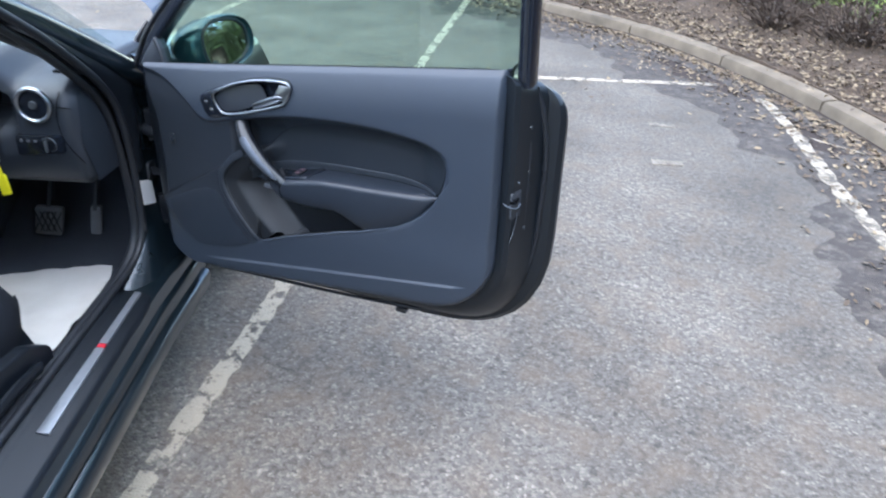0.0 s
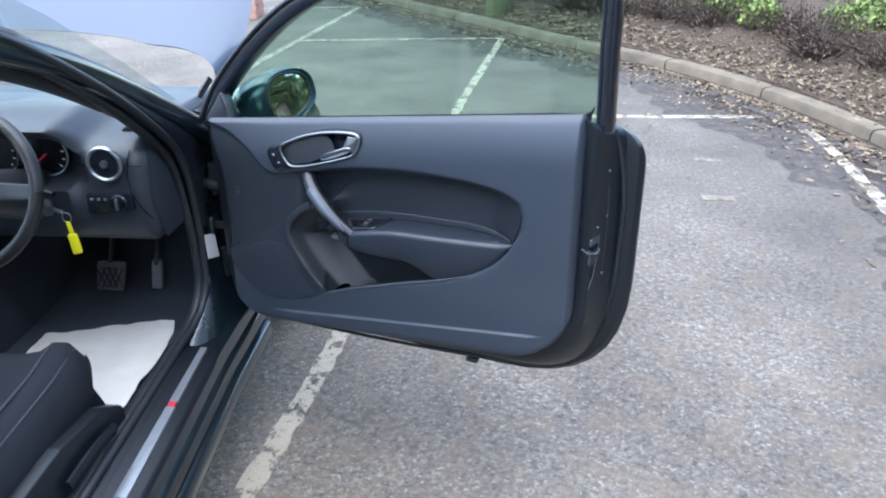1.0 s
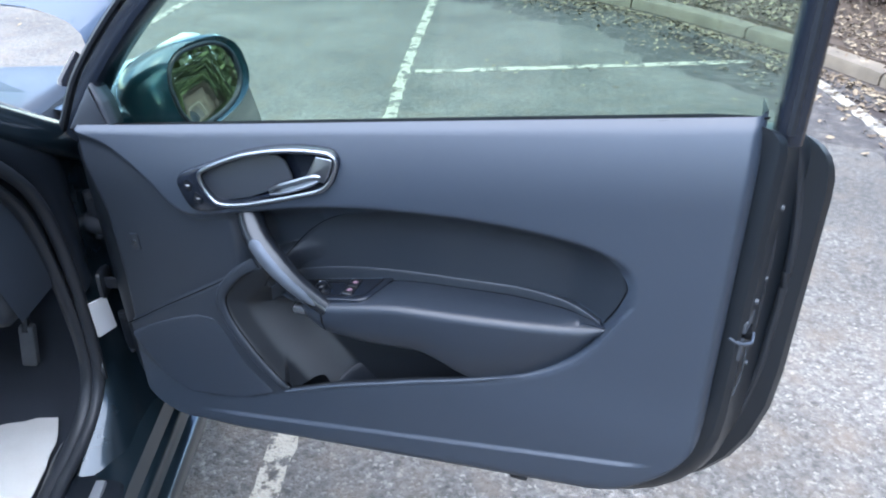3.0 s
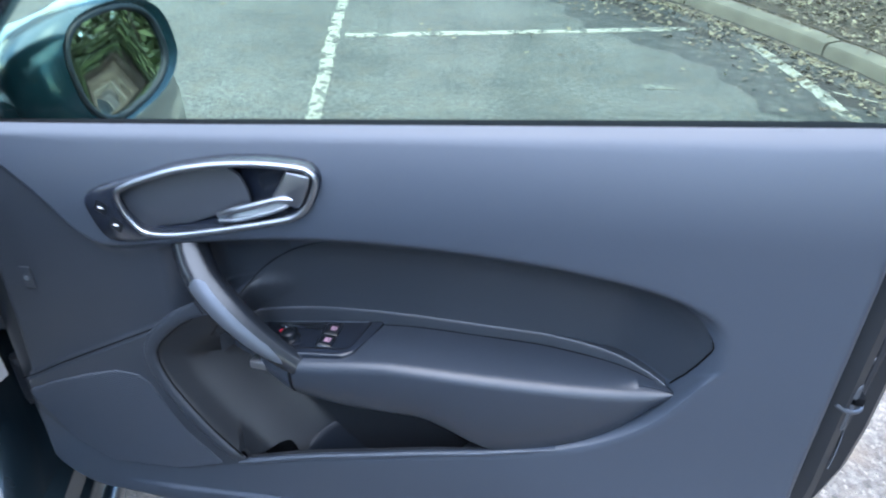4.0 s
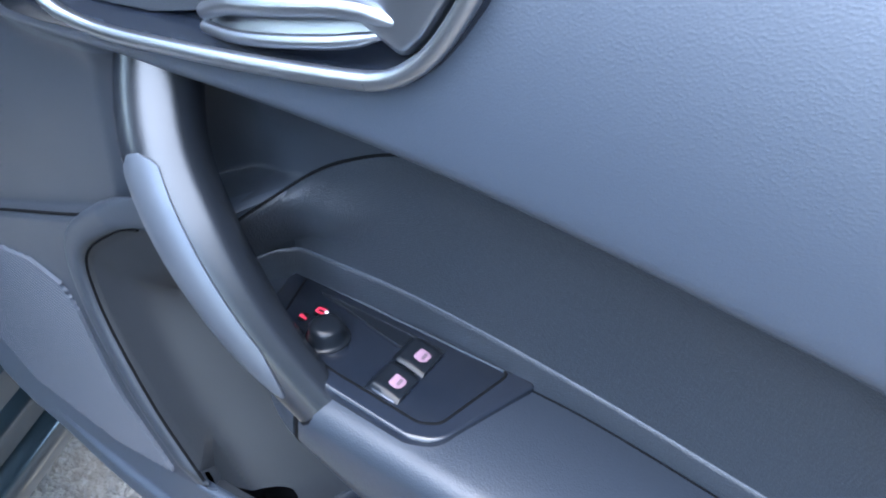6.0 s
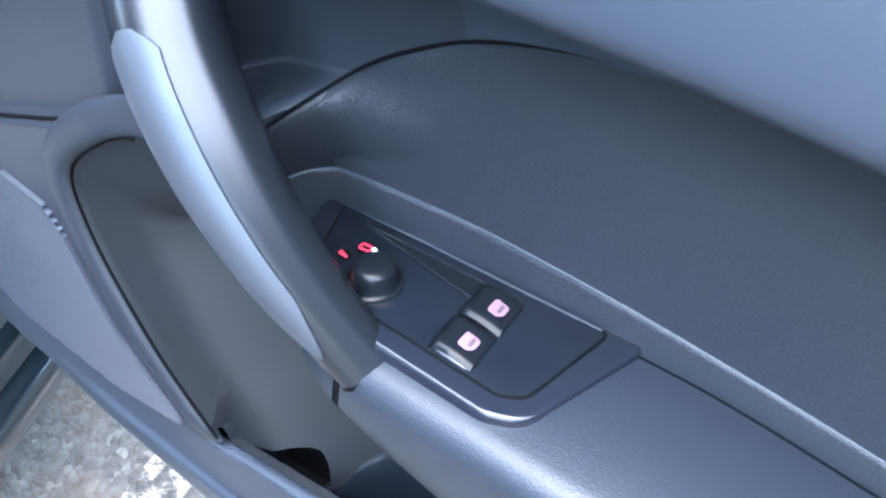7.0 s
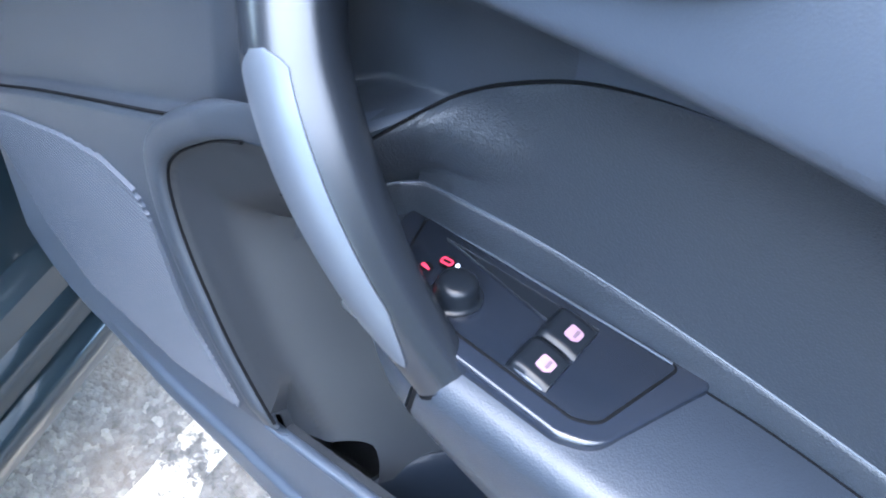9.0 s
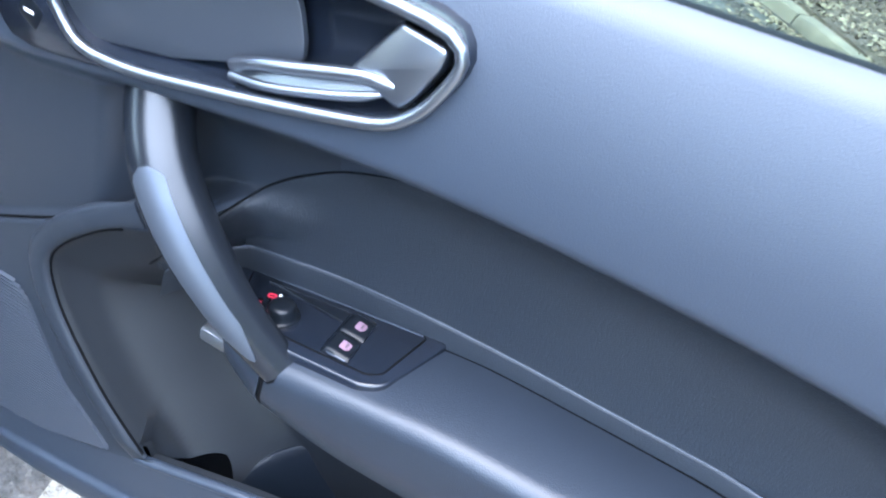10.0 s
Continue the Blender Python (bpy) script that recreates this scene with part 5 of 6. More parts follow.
part("edge_seal", sweep(spline(edge_line, 60), (0.006, 0.006), 8), rubber, door, "black rubber edge seal")
part("edge_seal", sweep(spline([(x - 0.028, y - 0.030, z + 0.004) for x, y, z in edge_line], 60), (0.004, 0.005), 8), rubber, door)
for y, z in ((0.060, 0.905), (0.066, 0.80), (0.030, 0.785), (0.066, 0.66)):
    x = 0.948 + 0.25 * (y - 0.03)
    part("bolt", round_bar((x - 0.004, y, z), (x + 0.004, y - 0.001, z), 0.005, 0.004, n=10), trim_hard, door)
part("drain_plug", block((0.632, 0.045, 0.338), (0.664, 0.075, 0.352), 0.004), rubber, door)
for z0 in (0.42, 0.68):
    hinge = part("hinge", block((-0.155, 0.05, z0), (-0.085, 0.075, z0 + 0.075), 0.006), rubber, door, "black painted door hinge")
    part("hinge_pin", round_bar((-0.15, 0.06, z0 - 0.008), (-0.15, 0.06, z0 + 0.085), 0.009, n=12), rubber, hinge)
part("check_strap", sweep([(-0.18, 0.035, 0.585), (-0.12, 0.045, 0.587), (-0.06, 0.05, 0.588)], (0.004, 0.012), 8, 4.0), rubber, door, "black steel door check strap")
part("cable_boot", sweep(spline([(-0.19, 0.07, 0.72), (-0.15, 0.05, 0.705), (-0.10, 0.06, 0.70), (-0.06, 0.07, 0.70)], 14), lambda t: (0.016 + 0.002 * math.sin(t * 40),) * 2, 12), rubber, door, "ribbed rubber cable boot")


# ---- the car round the driver's opening: x outboard, y forward, z up from the hinge's foot ----
car = thing("car", "dark teal hatchback with raised bonnet and driver's door open", "car", pose(-0.17, 0.06, 0, 0, 0, 21.0))


def extruded(profile, y0, y1, n=2, bend=None):
    """A skin along the car through an (x, z) profile."""
    rows = []
    for i in range(n):
        y = y0 + (y1 - y0) * i / (n - 1)
        rows.append([Vector((x, y, z)) + (bend(y) if bend else Vector((0, 0, 0))) for x, z in profile])
    return loft(rows, False)


def out_wards(y):
    """Bends the sill outboard towards the back, to fit the camera's view."""
    return Vector((0.055 * max(0.0, -0.27 - y), 0, 0))


# sill, from the carpet's edge out to the plastic skirt
sill_prof = [(-0.075, 0.24), (-0.070, 0.325), (-0.058, 0.338), (-0.012, 0.340), (-0.006, 0.336), (0.000, 0.333), (0.066, 0.326), (0.074, 0.322), (0.079, 0.312)]
part("sill_trim", extruded(sill_prof, -0.15, -1.75, 40, lambda y: Vector((-0.03, 0, -0.028)) * smoothstep((y + 0.31) / 0.15) + out_wards(y)), sill_black, car, "black plastic sill trim")
paint_prof = [(-0.03, 0.318), (0.02, 0.3215), (0.058, 0.320), (0.076, 0.316), (0.082, 0.300), (0.086, 0.288), (0.096, 0.284), (0.101, 0.276), (0.103, 0.262), (0.104, 0.250), (0.098, 0.244), (0.100, 0.236)]
part("sill_panel", extruded(paint_prof, 0.06, -1.75, 40, out_wards), paint, car, "dark painted sill")
skirt_prof = [(0.094, 0.242), (0.112, 0.240), (0.120, 0.232), (0.122, 0.215), (0.117, 0.185), (0.108, 0.165), (0.085, 0.155), (-0.10, 0.160)]
part("side_skirt", extruded(skirt_prof, 0.02, -1.75, 40, out_wards), paint, car, "dark painted side skirt")


def scuff_plate(y0, y1):
    """A length of the scuff plate, widened towards the back to fit the camera's view."""
    rows = []
    for i in range(9):
        y = y0 + (y1 - y0) * i / 8
        w = 0.018 + 0.020 * (-0.275 - y)
        c = 0.033 + out_wards(y).x
        rows.append([Vector((c + a * w / 2, y, 0.326 + b)) for a, b in ((-1, 0), (-1, 0.0070), (-0.9, 0.0082), (0, 0.0084), (0.9, 0.0080), (1, 0.0068), (1, 0))])
    return loft(rows)


plate = part("sill_plate", joined(scuff_plate(-0.275, -0.508), scuff_plate(-0.526, -0.82)), scuff_alu, car, "aluminium scuff plate with a red badge")
part("badge", slab(rounded([(0.038, -0.525), (0.056, -0.525), (0.055, -0.509), (0.037, -0.509)], 0.004, 3), lambda a, b, c: Vector((a, b, 0.3350 - c)), 0.006, 0.001), red_mark, plate, "small red enamel badge")
seal_line = [(-0.12, -1.35, 1.36), (-0.09, -0.95, 1.335), (-0.05, -0.66, 1.228), (-0.015, -0.448, 1.095), (0.0, -0.272, 0.958), (0.0, -0.148, 0.836), (-0.002, -0.105, 0.70), (-0.004, -0.10, 0.50), (-0.008, -0.115, 0.42), (-0.016, -0.17, 0.368), (-0.022, -0.30, 0.347), (-0.003, -0.8, 0.347), (0.03, -1.4, 0.352)]
part("aperture_seal", sweep(spline(seal_line, 110), (0.010, 0.011), 12, up=(1, 0, 0)), rubber, car, "black rubber aperture seal")
part("inner_seal", sweep(spline([(x - 0.022, y - 0.014 * (z > 0.5), z - 0.010 * (z > 0.8) - 0.004) for x, y, z in seal_line], 110), (0.009, 0.012), 10, up=(1, 0, 0)), rubber, car)
# painted web between the seal and the pillar
web_a = spline([(-0.09, -0.95, 1.335), (-0.05, -0.66, 1.228), (-0.015, -0.448, 1.095), (0.0, -0.272, 0.958), (0.0, -0.148, 0.836), (-0.002, -0.105, 0.70), (-0.004, -0.10, 0.60)], 40)
web_b = spline([(-0.11, -0.95, 1.35), (-0.062, -0.63, 1.238), (-0.035, -0.47, 1.145), (-0.010, -0.272, 1.012), (0.014, -0.07, 0.865), (0.010, -0.05, 0.76), (0.009, -0.06, 0.62)], 40)
part("pillar_web", loft([[a + Vector((-0.01, 0, 0)), a.lerp(b, 0.3) + Vector((0.006, 0, 0)), a.lerp(b, 0.65) + Vector((0.008, 0, 0)), b, b + Vector((-0.012, 0.01, 0.004))] for a, b in zip(web_a, web_b)], False), sill_black, car, "dark pillar flange trim")
# windscreen pillar, outside skin and inner trim
pillar_mid = [(0.035, 0.10, 0.80), (0.010, -0.02, 0.865), (-0.022, -0.272, 1.020), (-0.045, -0.47, 1.130), (-0.07, -0.63, 1.20), (-0.12, -0.95, 1.315), (-0.15, -1.4, 1.36)]
part("windscreen_pillar", sweep(spline(pillar_mid, 40), (0.030, 0.030), 16, 3.0, up=(0, 0.5, 1)), paint, car, "dark painted windscreen pillar")
part("gutter", sweep(spline([(x - 0.022, y + 0.012, z + 0.026) for x, y, z in pillar_mid], 40), (0.008, 0.006), 8), gloss_black, car)
part("pillar_trim", sweep(spline([(x - 0.050, y - 0.015, z - 0.018) for x, y, z in pillar_mid], 40), (0.022, 0.026), 12, up=(0, 0.5, 1)), trim_hard, car, "black pillar trim")


# hinge pillar, curving back into the sill
def build_hinge_pillar():
    rows = []
    for i in range(31):
        z = 0.31 + (0.88 - 0.31) * i / 30
        back = 0.20 * max(0.0, (0.47 - z) / 0.16) ** 2.2
        out = 0.045 * max(0.0, (0.49 - z) / 0.18) ** 1.8
        rows.append([Vector((x + out * min(1.0, k / 2), y - back * (1 - k / 7), z)) for k, (x, y) in enumerate([(-0.015, -0.098), (0.0, -0.09), (0.008, -0.06), (0.006, -0.02), (0.012, 0.015), (0.035, 0.035), (0.065, 0.045), (0.10, 0.05)])])
    return loft(rows, False)


post = part("hinge_pillar", build_hinge_pillar(), paint, car, "dark painted hinge pillar")
part("label", slab(rounded([(-0.092, 0.508), (-0.028, 0.486), (-0.036, 0.562), (-0.100, 0.585)], 0.003, 2), lambda a, b, c: Vector((0.0115 + 0.10 * min(0, a + 0.06) - c, a, b)), 0.004), white_label, post, "white label on the pillar")
part("check_bracket", slab(rounded([(-0.05, 0.56), (0.0, 0.56), (0.004, 0.61), (-0.045, 0.615)], 0.012, 4), lambda a, b, c: Vector((0.014 - c, a, b)), 0.01, 0.002), rubber, post)
part("connector", block((0.0, 0.0, 0.705), (0.03, 0.035, 0.738), 0.005), rubber, post, "black wiring connector")
part("grommet", sweep([(-0.002, -0.102, 0.44), (0.004, -0.10, 0.44)], (0.012, 0.022), 14), rubber, post)
# kick panel and footwell
part("kick_panel", loft([[Vector((-0.035 - 0.05 * k, -0.10 + 0.16 * k, z)) for k in (0, 0.5, 1.0, 2.5)] for z in (0.25, 0.4, 0.55, 0.66)], False), trim_hard, car)
part("footwell", loft([[Vector((x, y, z)) for x in (-0.05, -0.4, -0.75)] for y, z in ((-1.7, 0.235), (-0.9, 0.24), (-0.05, 0.245), (0.12, 0.255), (0.30, 0.36), (0.40, 0.60), (0.40, 0.80))], False), carpet, car, "dark carpeted footwell")
part("centre_tunnel", extruded([(-0.60, 0.24), (-0.615, 0.45), (-0.65, 0.52), (-0.80, 0.53)], 0.3, -1.6, 8), carpet, car)


# dashboard: rolled top, rear face with vent, dials and light switch
def build_dash():
    rows = []
    for i in range(111):
        x = -0.030 - 1.32 * i / 110
        hood = smoothstep((x + 0.56) / 0.07) * smoothstep((-0.17 - x) / 0.07)
        rnd = 0.03 * max(0.0, 1 - (-0.03 - x) / 0.03) ** 2
        prof = [(0.30, 0.90), (0.10, 0.912), (-0.05, 0.915 + 0.03 * hood), (-0.16, 0.908 + 0.055 * hood), (-0.22 - 0.07 * hood, 0.902 + 0.055 * hood), (-0.252 - 0.06 * hood, 0.889 + 0.055 * hood), (-0.268 - 0.03 * hood, 0.868 + 0.055 * hood), (-0.276 + 0.09 * hood, 0.840 + 0.076 * hood), (-0.278 + 0.092 * hood, 0.79 + 0.008 * hood), (-0.272, 0.745 + 0.035 * hood), (-0.262, 0.70), (-0.25, 0.655), (-0.225, 0.632), (-0.10, 0.625), (0.2, 0.64)]
        rows.append([Vector((x, y + rnd, z - rnd * (z > 0.88) + rnd * (z < 0.66))) for y, z in prof])
    return loft(rows, False)


dash = part("dashboard", build_dash(), dash_plastic, car, "black dashboard with round chrome-ringed vent", sharp=85)
part("dash_end", loft([[Vector((-0.032, y, z)) for y, z in ((0.2, 0.90), (-0.16, 0.90), (-0.25, 0.87), (-0.262, 0.75), (-0.225, 0.64), (0.2, 0.63))], [Vector((-0.028, y, z)) for y, z in ((0.2, 0.88), (-0.14, 0.88), (-0.23, 0.85), (-0.242, 0.75), (-0.21, 0.66), (0.2, 0.65))]]), dash_plastic, dash)
VENT = Vector((-0.124, -0.281, 0.858))
circle = [2 * math.pi * i / 32 for i in range(33)]
part("vent_ring", sweep([VENT + Vector((0.040 * math.cos(a), -0.004, 0.040 * math.sin(a))) for a in circle], (0.005, 0.006), 10, caps=False, up=(0, 1, 0)), matt_alu, dash, "chrome vent ring")
part("vent_barrel", loft([[VENT + Vector((r * math.cos(a), d, r * math.sin(a))) for a in circle[:-1]] for r, d in ((0.038, -0.004), (0.034, 0.004), (0.024, 0.012), (0.004, 0.014))]), gloss_black, dash)
for dz in (-0.016, -0.005, 0.007, 0.018):
    w = math.sqrt(0.034**2 - dz * dz)
    part("vent_vane", block(tuple(VENT + Vector((-w, -0.004, dz - 0.0012))), tuple(VENT + Vector((w, 0.012, dz + 0.0012))), 0.0006, 1), gloss_black, dash)
part("vent_button", round_bar(VENT + Vector((0, -0.010, 0)), VENT + Vector((0, 0.005, 0)), 0.009, 0.011), matt_alu, dash, "bright vent hub")
part("defrost_grille", joined(*[block((-0.122, -0.178 + 0.009 * k, 0.9035), (-0.072, -0.1735 + 0.009 * k, 0.9115), 0.001, 1) for k in range(4)]), groove_black, dash)
for pts in ([(-0.036, -0.281, 0.852), (-0.074, -0.281, 0.853)], [(-0.174, -0.281, 0.853), (-0.206, -0.272, 0.853)], [(-0.066, -0.262, 0.886), (-0.074, -0.2775, 0.850), (-0.076, -0.2775, 0.790), (-0.062, -0.273, 0.745), (-0.040, -0.262, 0.705)]):
    part("dash_gap", sweep(spline(pts, 10) if len(pts) > 2 else [Vector(p) for p in pts], (0.0013, 0.0013), 6), groove_black, dash)
part("switch_ring", sweep([Vector((-0.110 + 0.0185 * math.cos(a), -0.2835, 0.757 + 0.0185 * math.sin(a))) for a in circle], (0.0010, 0.0012), 6, caps=False, up=(0, 1, 0)), matt_alu, dash)
part("light_switch_panel", slab(rounded([(-0.195, 0.725), (-0.075, 0.735), (-0.072, 0.782), (-0.192, 0.778)], 0.008, 4), lambda a, b, c: Vector((a, -0.282 + c, b)), 0.012, 0.002), gloss_black, dash, "black light switch panel")
part("light_switch", round_bar((-0.110, -0.292, 0.757), (-0.110, -0.278, 0.757), 0.017, 0.019), switch_black, dash, "round light switch")
part("switch_grip", block((-0.113, -0.300, 0.742), (-0.107, -0.288, 0.772), 0.002), matt_alu, dash)
for x in (-0.178, -0.160, -0.143):
    part("switch_mark", block((x - 0.004, -0.2845, 0.762), (x + 0.004, -0.2825, 0.768), 0.0005, 1), matt_alu, dash)
# instrument dials
for x in (-0.315, -0.445):
    dial = part("dial", round_bar((x, -0.206, 0.855), (x, -0.19, 0.858), 0.055, 0.055, 36), gloss_black, dash, "black dial with white marks and a red needle")
    part("dial_ring", sweep([Vector((x + 0.056 * math.cos(a), -0.210, 0.855 + 0.056 * math.sin(a))) for a in circle], (0.0022, 0.003), 8, caps=False, up=(0, 1, 0)), matt_alu, dash)
    for k in range(11):
        g = radians(225 - 27 * k)
        p, q = 0.040, 0.048
        part("dial_mark", sweep([(x + p * math.cos(g), -0.2075, 0.855 + p * math.sin(g)), (x + q * math.cos(g), -0.2075, 0.855 + q * math.sin(g))], (0.0012, 0.0008), 4, up=(0, 1, 0)), lit_white, dash)
    g = radians(218)
    part("needle", sweep([(x, -0.210, 0.855), (x + 0.042 * math.cos(g), -0.210, 0.855 + 0.042 * math.sin(g))], (0.0016, 0.001), 4, up=(0, 1, 0)), lit_red, dash, "red needle")
part("warning_lamp", block((-0.384, -0.212, 0.893), (-0.372, -0.208, 0.902), 0.001, 1), glow("amber_lamp", (1.0, 0.35, 0.05), 1.0), dash, "lit amber warning lamp")
part("dial_display", block((-0.398, -0.212, 0.82), (-0.358, -0.206, 0.885), 0.003), gloss_black, dash)
# steering wheel, key and stalk
W, WT = Vector((-0.375, -0.45, 0.85)), radians(24)
wu, wv, wn_ = Vector((1, 0, 0)), Vector((0, math.sin(WT), math.cos(WT))), Vector((0, -math.cos(WT), math.sin(WT)))
wheel = part("steering_wheel", sweep([W + (wu * math.cos(a) + wv * math.sin(a)) * 0.178 for a in circle], (0.0145, 0.017), 14, caps=False, up=wn_), surface("wheel_leather", (0.020, 0.021, 0.023), rough=0.4, big=15, fine=700, bump=0.2, depth=0.0005, cells=True), car, "black leather steering wheel")
part("wheel_hub", sweep([W - wn_ * 0.03, W + wn_ * 0.02], lambda t: (0.075 - 0.01 * t, 0.062 - 0.008 * t), 28, 3.0, up=wv), trim_hard, wheel, "black steering wheel hub")
for a in (0.0, math.pi, -math.pi / 2):
    d = wu * math.cos(a) + wv * math.sin(a)
    part("spoke", sweep([W + d * 0.05 - wn_ * 0.012, W + d * 0.11 - wn_ * 0.008, W + d * 0.172], lambda t: (0.022 - 0.004 * t, 0.009), 10, 3.0, up=wn_), trim_hard, wheel)
part("steering_column", sweep([W - wn_ * 0.04, W - wn_ * 0.28], lambda t: (0.055 + 0.015 * t, 0.05 + 0.02 * t), 16, 3.0, up=wv), trim_hard, car)
part("stalk", sweep(spline([(-0.34, -0.36, 0.82), (-0.27, -0.36, 0.825), (-0.21, -0.375, 0.815)], 12), (0.008, 0.007), 10), switch_black, car, "black column stalk")
part("ignition_lock", round_bar((-0.255, -0.345, 0.757), (-0.285, -0.30, 0.76), 0.012), trim_hard, car, "ignition lock")
K = Vector((-0.228, -0.335, 0.752))
key_thing = tagged(new("key_fob"), "car key in the ignition with a yellow plastic tag", "key")
key_thing.matrix_world = car.matrix_world @ pose(0, 0, 0)
part("key_blade", sweep([K + Vector((-0.03, 0.01, 0.005)), K], (0.005, 0.003), 8, 3.0), matt_alu, key_thing, "steel key")
part("key_ring", sweep([K + Vector((0.008 + 0.011 * math.cos(a), 0, -0.014 + 0.013 * math.sin(a))) for a in circle], (0.0014, 0.0014), 8, caps=False, up=(0, 1, 0)), matt_alu, key_thing, "steel split ring")
part("yellow_tag", joined(slab(rounded([(-0.010, -0.118), (0.014, -0.112), (0.010, -0.060), (-0.013, -0.064)], 0.004, 3), lambda a, b, c: K + Vector((a + 0.012, -0.003 + c, b + 0.004)), 0.006, 0.0015), slab(rounded([(-0.005, -0.062), (0.005, -0.060), (0.002, -0.028), (-0.008, -0.030)], 0.002, 2), lambda a, b, c: K + Vector((a + 0.011, -0.002 + c, b + 0.004)), 0.004, 0.001)), yellow, key_thing, "bright yellow plastic tag")
# pedals
brake = part("brake_pedal", slab(rounded([(-0.466, 0.292), (-0.378, 0.288), (-0.368, 0.374), (-0.462, 0.376)], 0.010, 4), lambda a, b, c: Vector((a, 0.10 + c + 0.35 * (b - 0.33), b)), 0.014, 0.004), pedal_grey, car, "grey rubber brake pedal with a crossed tread")
for k in range(4):
    for lean in (-1, 1):
        p = [(-0.446 + 0.019 * k + lean * e * 0.016, 0.333 + 0.030 * e) for e in (-1.0, 1.0)]
        part("rib", sweep([Vector((x, 0.097 + 0.35 * (z - 0.33), z)) for x, z in p], (0.0022, 0.0022), 6), rubber, brake)
part("pedal_arm", sweep([(-0.42, 0.12, 0.35), (-0.42, 0.20, 0.50), (-0.42, 0.25, 0.66)], (0.008, 0.014), 8, 3.0), rubber, car)
part("accelerator", slab(rounded([(-0.282, 0.300), (-0.248, 0.298), (-0.246, 0.384), (-0.280, 0.386)], 0.008, 4), lambda a, b, c: Vector((a, 0.10 + c + 0.35 * (b - 0.33), b)), 0.014, 0.004), pedal_grey, car, "grey accelerator pedal")
part("pedal_arm", sweep([(-0.265, 0.12, 0.37), (-0.265, 0.20, 0.52), (-0.265, 0.25, 0.66)], (0.007, 0.010), 8, 3.0), rubber, car)


mat_front = along([(-0.52, -0.125), (-0.44, -0.106), (-0.30, -0.054), (-0.164, -0.034), (-0.12, -0.04)])
mat_side = along([(-0.60, -0.120), (-0.46, -0.122), (-0.33, -0.125), (-0.23, -0.120), (-0.08, -0.141), (-0.03, -0.165)])


def build_mat():
    rows = []
    for i in range(41):
        row = []
        for k in range(51):
            u, v = i / 40, k / 50
            y = -0.58 + 0.545 * v
            x = -0.52 + (mat_side(y) + 0.52) * u
            y = -0.58 + (mat_front(x) + 0.58) * v
            x, y = x + 0.007 * u * noise.noise(Vector((y * 22, 1, 0))), y + 0.006 * v * noise.noise(Vector((x * 22, 5, 0)))
            z = 0.260 + 0.008 * noise.noise(Vector((x * 8, y * 8, 0))) + 0.004 * noise.noise(Vector((x * 27, y * 27, 3))) + 0.006 * u ** 6
            row.append(Vector((x, y, z)))
        rows.append(row)
    top = loft(rows, False)
    bmesh.ops.solidify(top, geom=top.faces[:], thickness=0.002)
    return top


paper_mat = tagged(as_object("paper_floor_mat", build_mat(), paper), "crumpled white paper mat on the footwell floor", "floor mat")
paper_mat.matrix_world = car.matrix_world @ pose(0, 0, 0)

# driver's seat: cushion with raised bolster, base trim, backrest
seat = tagged(new("driver_seat"), "black cloth driver's seat with raised side bolsters", "car seat")
seat.matrix_world = car.matrix_world @ pose(0, 0, 0)


seat_edge = along([(-1.0, -0.060), (-0.80, -0.068), (-0.65, -0.085), (-0.56, -0.108), (-0.50, -0.145), (-0.44, -0.20)])


def build_cushion():
    rows = []
    for i in range(29):
        y = -0.475 - 0.55 * i / 28
        f = min(1.0, i / 6)
        drop = 0.07 * (1 - f) ** 2
        side = 0.035 * (1 - f) ** 2
        far = seat_edge(y)
        prof = [(-0.62 + side, 0.37), (-0.625 + side, 0.46), (-0.60 + side, 0.535 - drop), (-0.565, 0.548 - drop), (-0.52, 0.512 - drop), (-0.45, 0.495 - drop), (-0.33, 0.492 - drop), (far - 0.165, 0.492 - drop), (far - 0.115, 0.503 - drop), (far - 0.075, 0.530 - drop), (far - 0.040, 0.530 - drop), (far - 0.012, 0.495 - drop), (far, 0.44), (far - 0.01, 0.38)]
        rows.append([Vector((x, y - 0.02 * (1 - f) * (x > -0.1), z)) for x, z in prof])
    return loft(rows)


part("seat_cushion", build_cushion(), cloth_black, seat, "black cloth seat cushion", sharp=70)
part("bolster_piping", sweep(spline([(seat_edge(y) - 0.078, y, z) for y, z in ((-0.50, 0.475), (-0.56, 0.522), (-0.70, 0.531), (-0.98, 0.531))], 24), (0.003, 0.003), 8), trim_hard, seat)
part("bolster_piping", sweep(spline([(seat_edge(y) - 0.030, y, z) for y, z in ((-0.50, 0.462), (-0.56, 0.508), (-0.70, 0.519), (-0.98, 0.519))], 24), (0.0025, 0.0025), 8), trim_hard, seat)
part("seat_base", joined(extruded([(-0.60, 0.25), (-0.60, 0.40), (-0.13, 0.40), (-0.10, 0.33), (-0.10, 0.25)], -0.54, -1.05, 6)), sill_black, seat, "black plastic seat base")
part("base_cover", slab(rounded([(-0.60, 0.27), (-0.58, 0.38), (-0.66, 0.43), (-0.82, 0.455), (-1.04, 0.45), (-1.04, 0.28)], [0.03, 0.04, 0.04, 0.03, 0.03, 0.03], 5), lambda a, b, c: Vector((-0.030 - c, a, b)), 0.03, 0.008, 3), sill_black, seat, "black side cover of the seat")
part("height_lever", sweep(spline([(-0.018, -0.66, 0.375), (-0.014, -0.74, 0.390), (-0.016, -0.85, 0.385)], 14), (0.007, 0.014), 10, 3.0), sill_black, seat, "seat height lever")
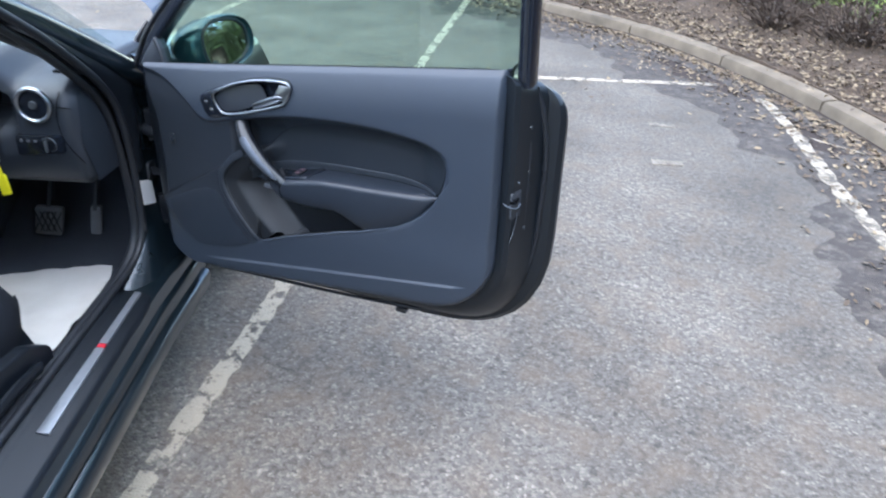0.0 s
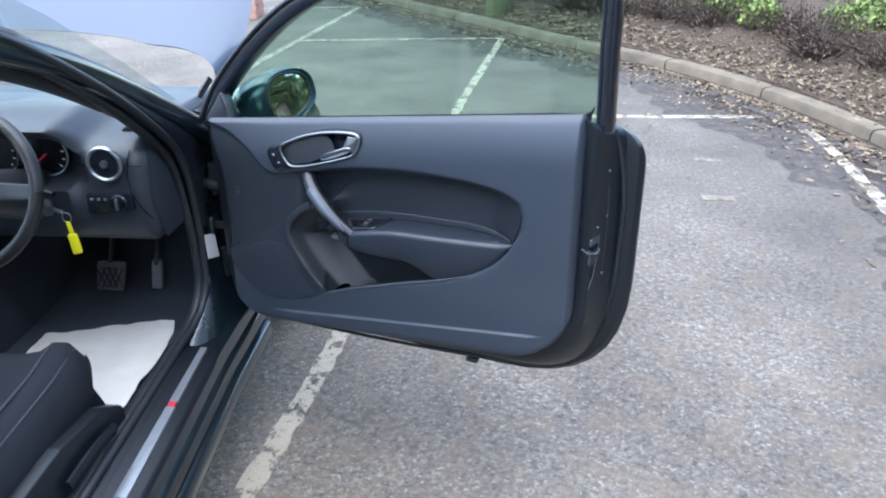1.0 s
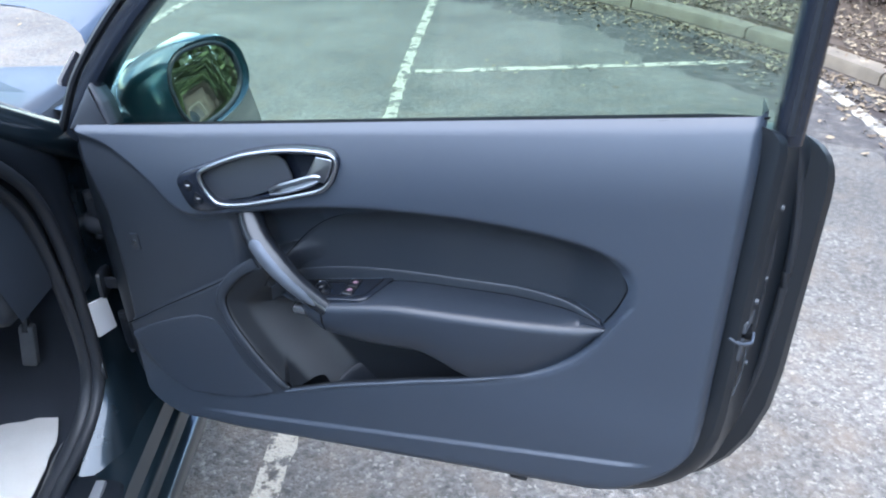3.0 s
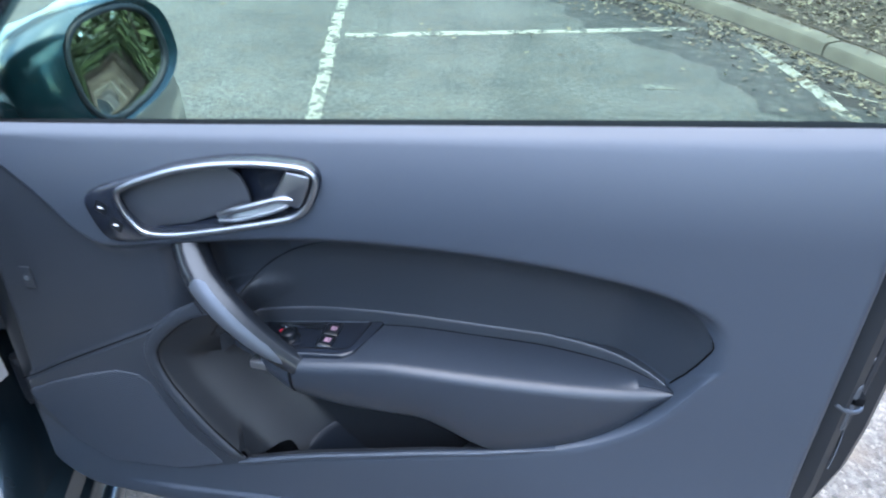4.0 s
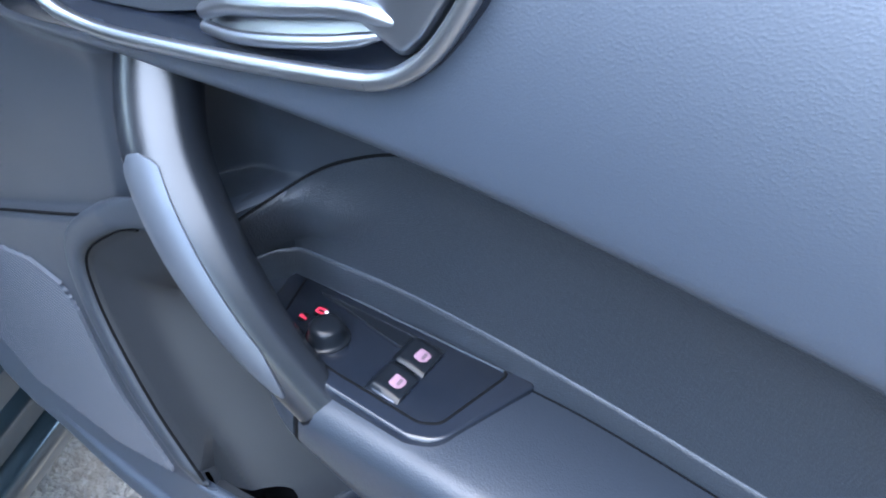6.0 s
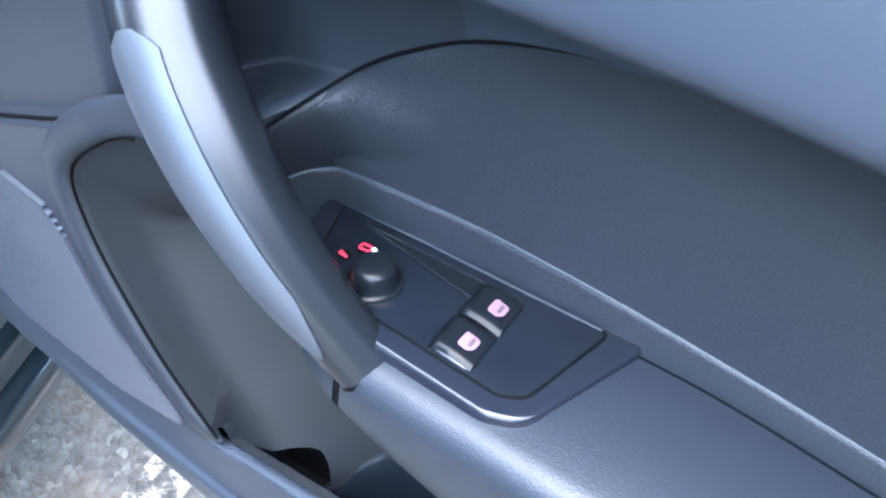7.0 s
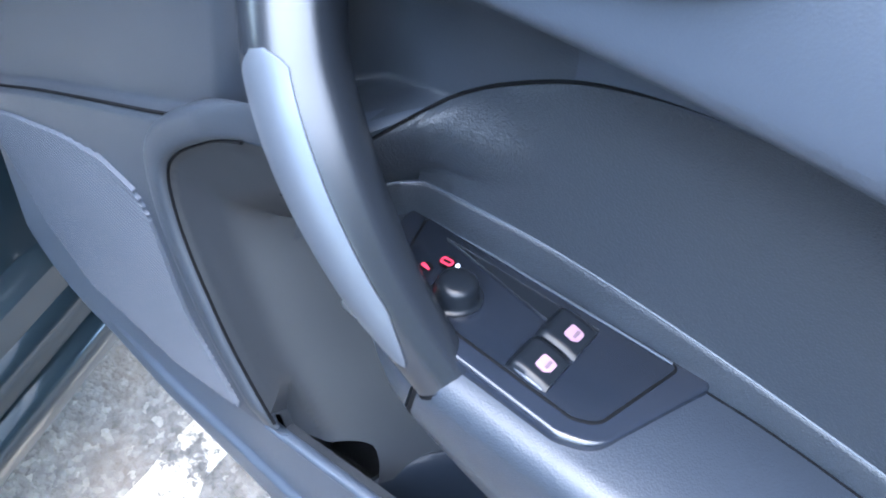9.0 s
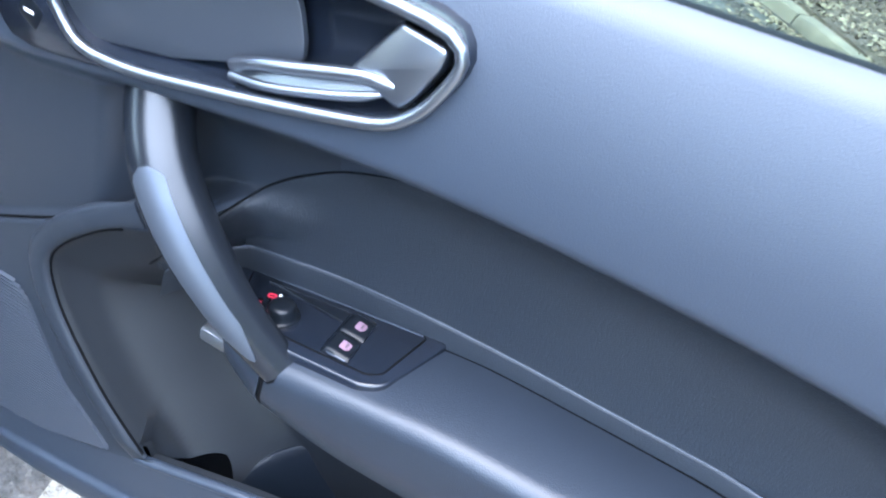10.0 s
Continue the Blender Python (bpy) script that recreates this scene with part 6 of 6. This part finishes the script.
part("backrest", sweep(spline([(-0.335, -0.98, 0.50), (-0.335, -1.06, 0.75), (-0.335, -1.16, 1.05), (-0.335, -1.20, 1.20)], 16), lambda t: (0.27 - 0.10 * t * t, 0.075), 20, 3.0, up=(0, 1, 0)), cloth_black, seat, "black cloth backrest")

# glass, scuttle, wing, raised bonnet, roof and the far side
screen = part("windscreen", loft([[Vector((x, y0 + b * 0.10 * (1 - ((x + 0.83) / 0.75) ** 2), z)) for x in (-0.09, -0.3, -0.55, -0.83, -1.1, -1.35, -1.57)] for y0, z, b in ((0.12, 0.895, 1.0), (-0.16, 1.07, 0.8), (-0.42, 1.22, 0.6), (-0.66, 1.335, 0.4))], False), glass_screen, car, "tinted windscreen")
screen.visible_shadow = False
part("scuttle", loft([[Vector((x, y + 0.10 * (1 - ((x + 0.83) / 0.75) ** 2), z)) for x in (-0.05, -0.3, -0.55, -0.83, -1.1, -1.35, -1.6)] for y, z in ((0.10, 0.90), (0.16, 0.885), (0.24, 0.87), (0.26, 0.80))], False), trim_hard, car, "black scuttle panel")
part("front_wing", loft([[Vector((x - 0.03 * max(0, y - 0.1), y, z - 0.12 * max(0, y - 0.1))) for x, z in ((0.105, 0.22), (0.125, 0.35), (0.135, 0.50), (0.128, 0.64), (0.105, 0.74), (0.075, 0.81), (0.03, 0.868), (-0.02, 0.893), (-0.06, 0.896), (-0.075, 0.86))] for y in (0.055, 0.06, 0.15, 0.3, 0.5, 0.75, 1.0)], False), paint, car, "dark painted front wing")
part("engine_cover", block((-1.45, 0.30, 0.45), (-0.15, 0.95, 0.70), 0.04, 3), trim_hard, car)
bonnet_rear = along([(-0.85, 1.075), (-0.55, 1.072), (-0.363, 1.055), (-0.28, 1.035), (-0.193, 1.022), (-0.11, 0.985), (-0.07, 0.94), (-0.045, 0.90)])
bonnet_side = along([(0.88, -0.046), (0.95, 0.005), (1.013, 0.041), (1.10, 0.062), (1.20, 0.074), (1.5, 0.085), (1.9, 0.06)])


def build_bonnet():
    rows = []
    for i in range(37):
        row = []
        for k in range(41):
            v = i / 36
            s_ = (k / 40 * 2 - 1)
            u = 0.5 - 0.5 * math.copysign(abs(s_) ** 0.6, -s_)
            half = abs(2 * u - 1)
            top = 1.92 - 0.12 * half**3
            x0 = -0.85 + 0.805 * (2 * u - 1)
            low = bonnet_rear(-0.85 + 0.805 * half)
            z = low + (top - low) * v
            x = -0.85 + (0.85 + bonnet_side(z)) * (2 * u - 1)
            y = 0.16 + (z - 0.9) * 0.58 + 0.07 * half**6 - 0.10 * (1 - (2 * v - 1) ** 2) * (1 - half**2) * 0.6
            row.append(Vector((x, y, z)))
        rows.append(row)
    bm = loft(rows, False)
    bmesh.ops.solidify(bm, geom=bm.faces[:], thickness=-0.02)
    return bm


# the sky's reflection is put into this colour, paler than the car's paint
bonnet_sky_tint = surface("pale_sky_bonnet", (0.036, 0.052, 0.080), (0.030, 0.045, 0.070), rough=0.3, metal=0.4, big=1.5, fine=2500, bump=0.02, depth=0.0001, coat=1.0, wear=0.03)
part("bonnet", build_bonnet(), bonnet_sky_tint, car, "raised glossy bonnet tinted blue-grey for the sky's reflection")
part("bonnet_hinge", sweep([(-0.055, 0.14, 0.865), (-0.052, 0.16, 0.91), (-0.03, 0.20, 0.95)], (0.006, 0.012), 8, 3.0), gloss_black, car, "black bonnet hinge")
part("roof", loft([[Vector((x, y, z - 0.09 * ((x + 0.83) / 0.72) ** 4)) for x in (-0.11, -0.13, -0.3, -0.55, -0.83, -1.1, -1.36, -1.53, -1.55)] for y, z in ((-0.66, 1.345), (-0.9, 1.39), (-1.3, 1.415), (-1.9, 1.40), (-2.4, 1.33), (-2.6, 1.0), (-2.65, 0.5))], False), paint, car, "dark roof")
part("far_side", loft([[Vector((-1.60, y, z)) for y in (0.3, -0.4, -1.2, -2.6)] for z in (0.2, 0.5, 0.95)], False), trim_hard, car)
part("rear_quarter", loft([[Vector((x, y, z)) for y in (-1.42, -1.9, -2.6)] for x, z in ((0.11, 0.2), (0.13, 0.5), (0.10, 0.8), (0.04, 0.98), (-0.06, 1.15), (-0.13, 1.34))], False), paint, car, "dark rear quarter panel")
for y in (0.62, -1.85):
    wheel_ = part("road_wheel", round_bar((0.09, y, 0.30), (-0.10, y, 0.30), 0.29, n=40), rubber, car, "black tyre")
    part("rim", round_bar((0.098, y, 0.30), (0.07, y, 0.30), 0.20, 0.19, n=32), matt_alu, wheel_, "alloy rim")


# ---- hang the door on the car: its shell carries every piece of it ----
shell_ = [ob for ob in door.children if ob.name.startswith("door_shell")][0]
pieces = [ob for ob in door.children_recursive if ob is not shell_]
for ob in pieces:
    ob.parent = shell_
shell_.parent = car
shell_.matrix_basis = car.matrix_world.inverted()
shell_.name = "car_door"
bpy.data.objects.remove(door)
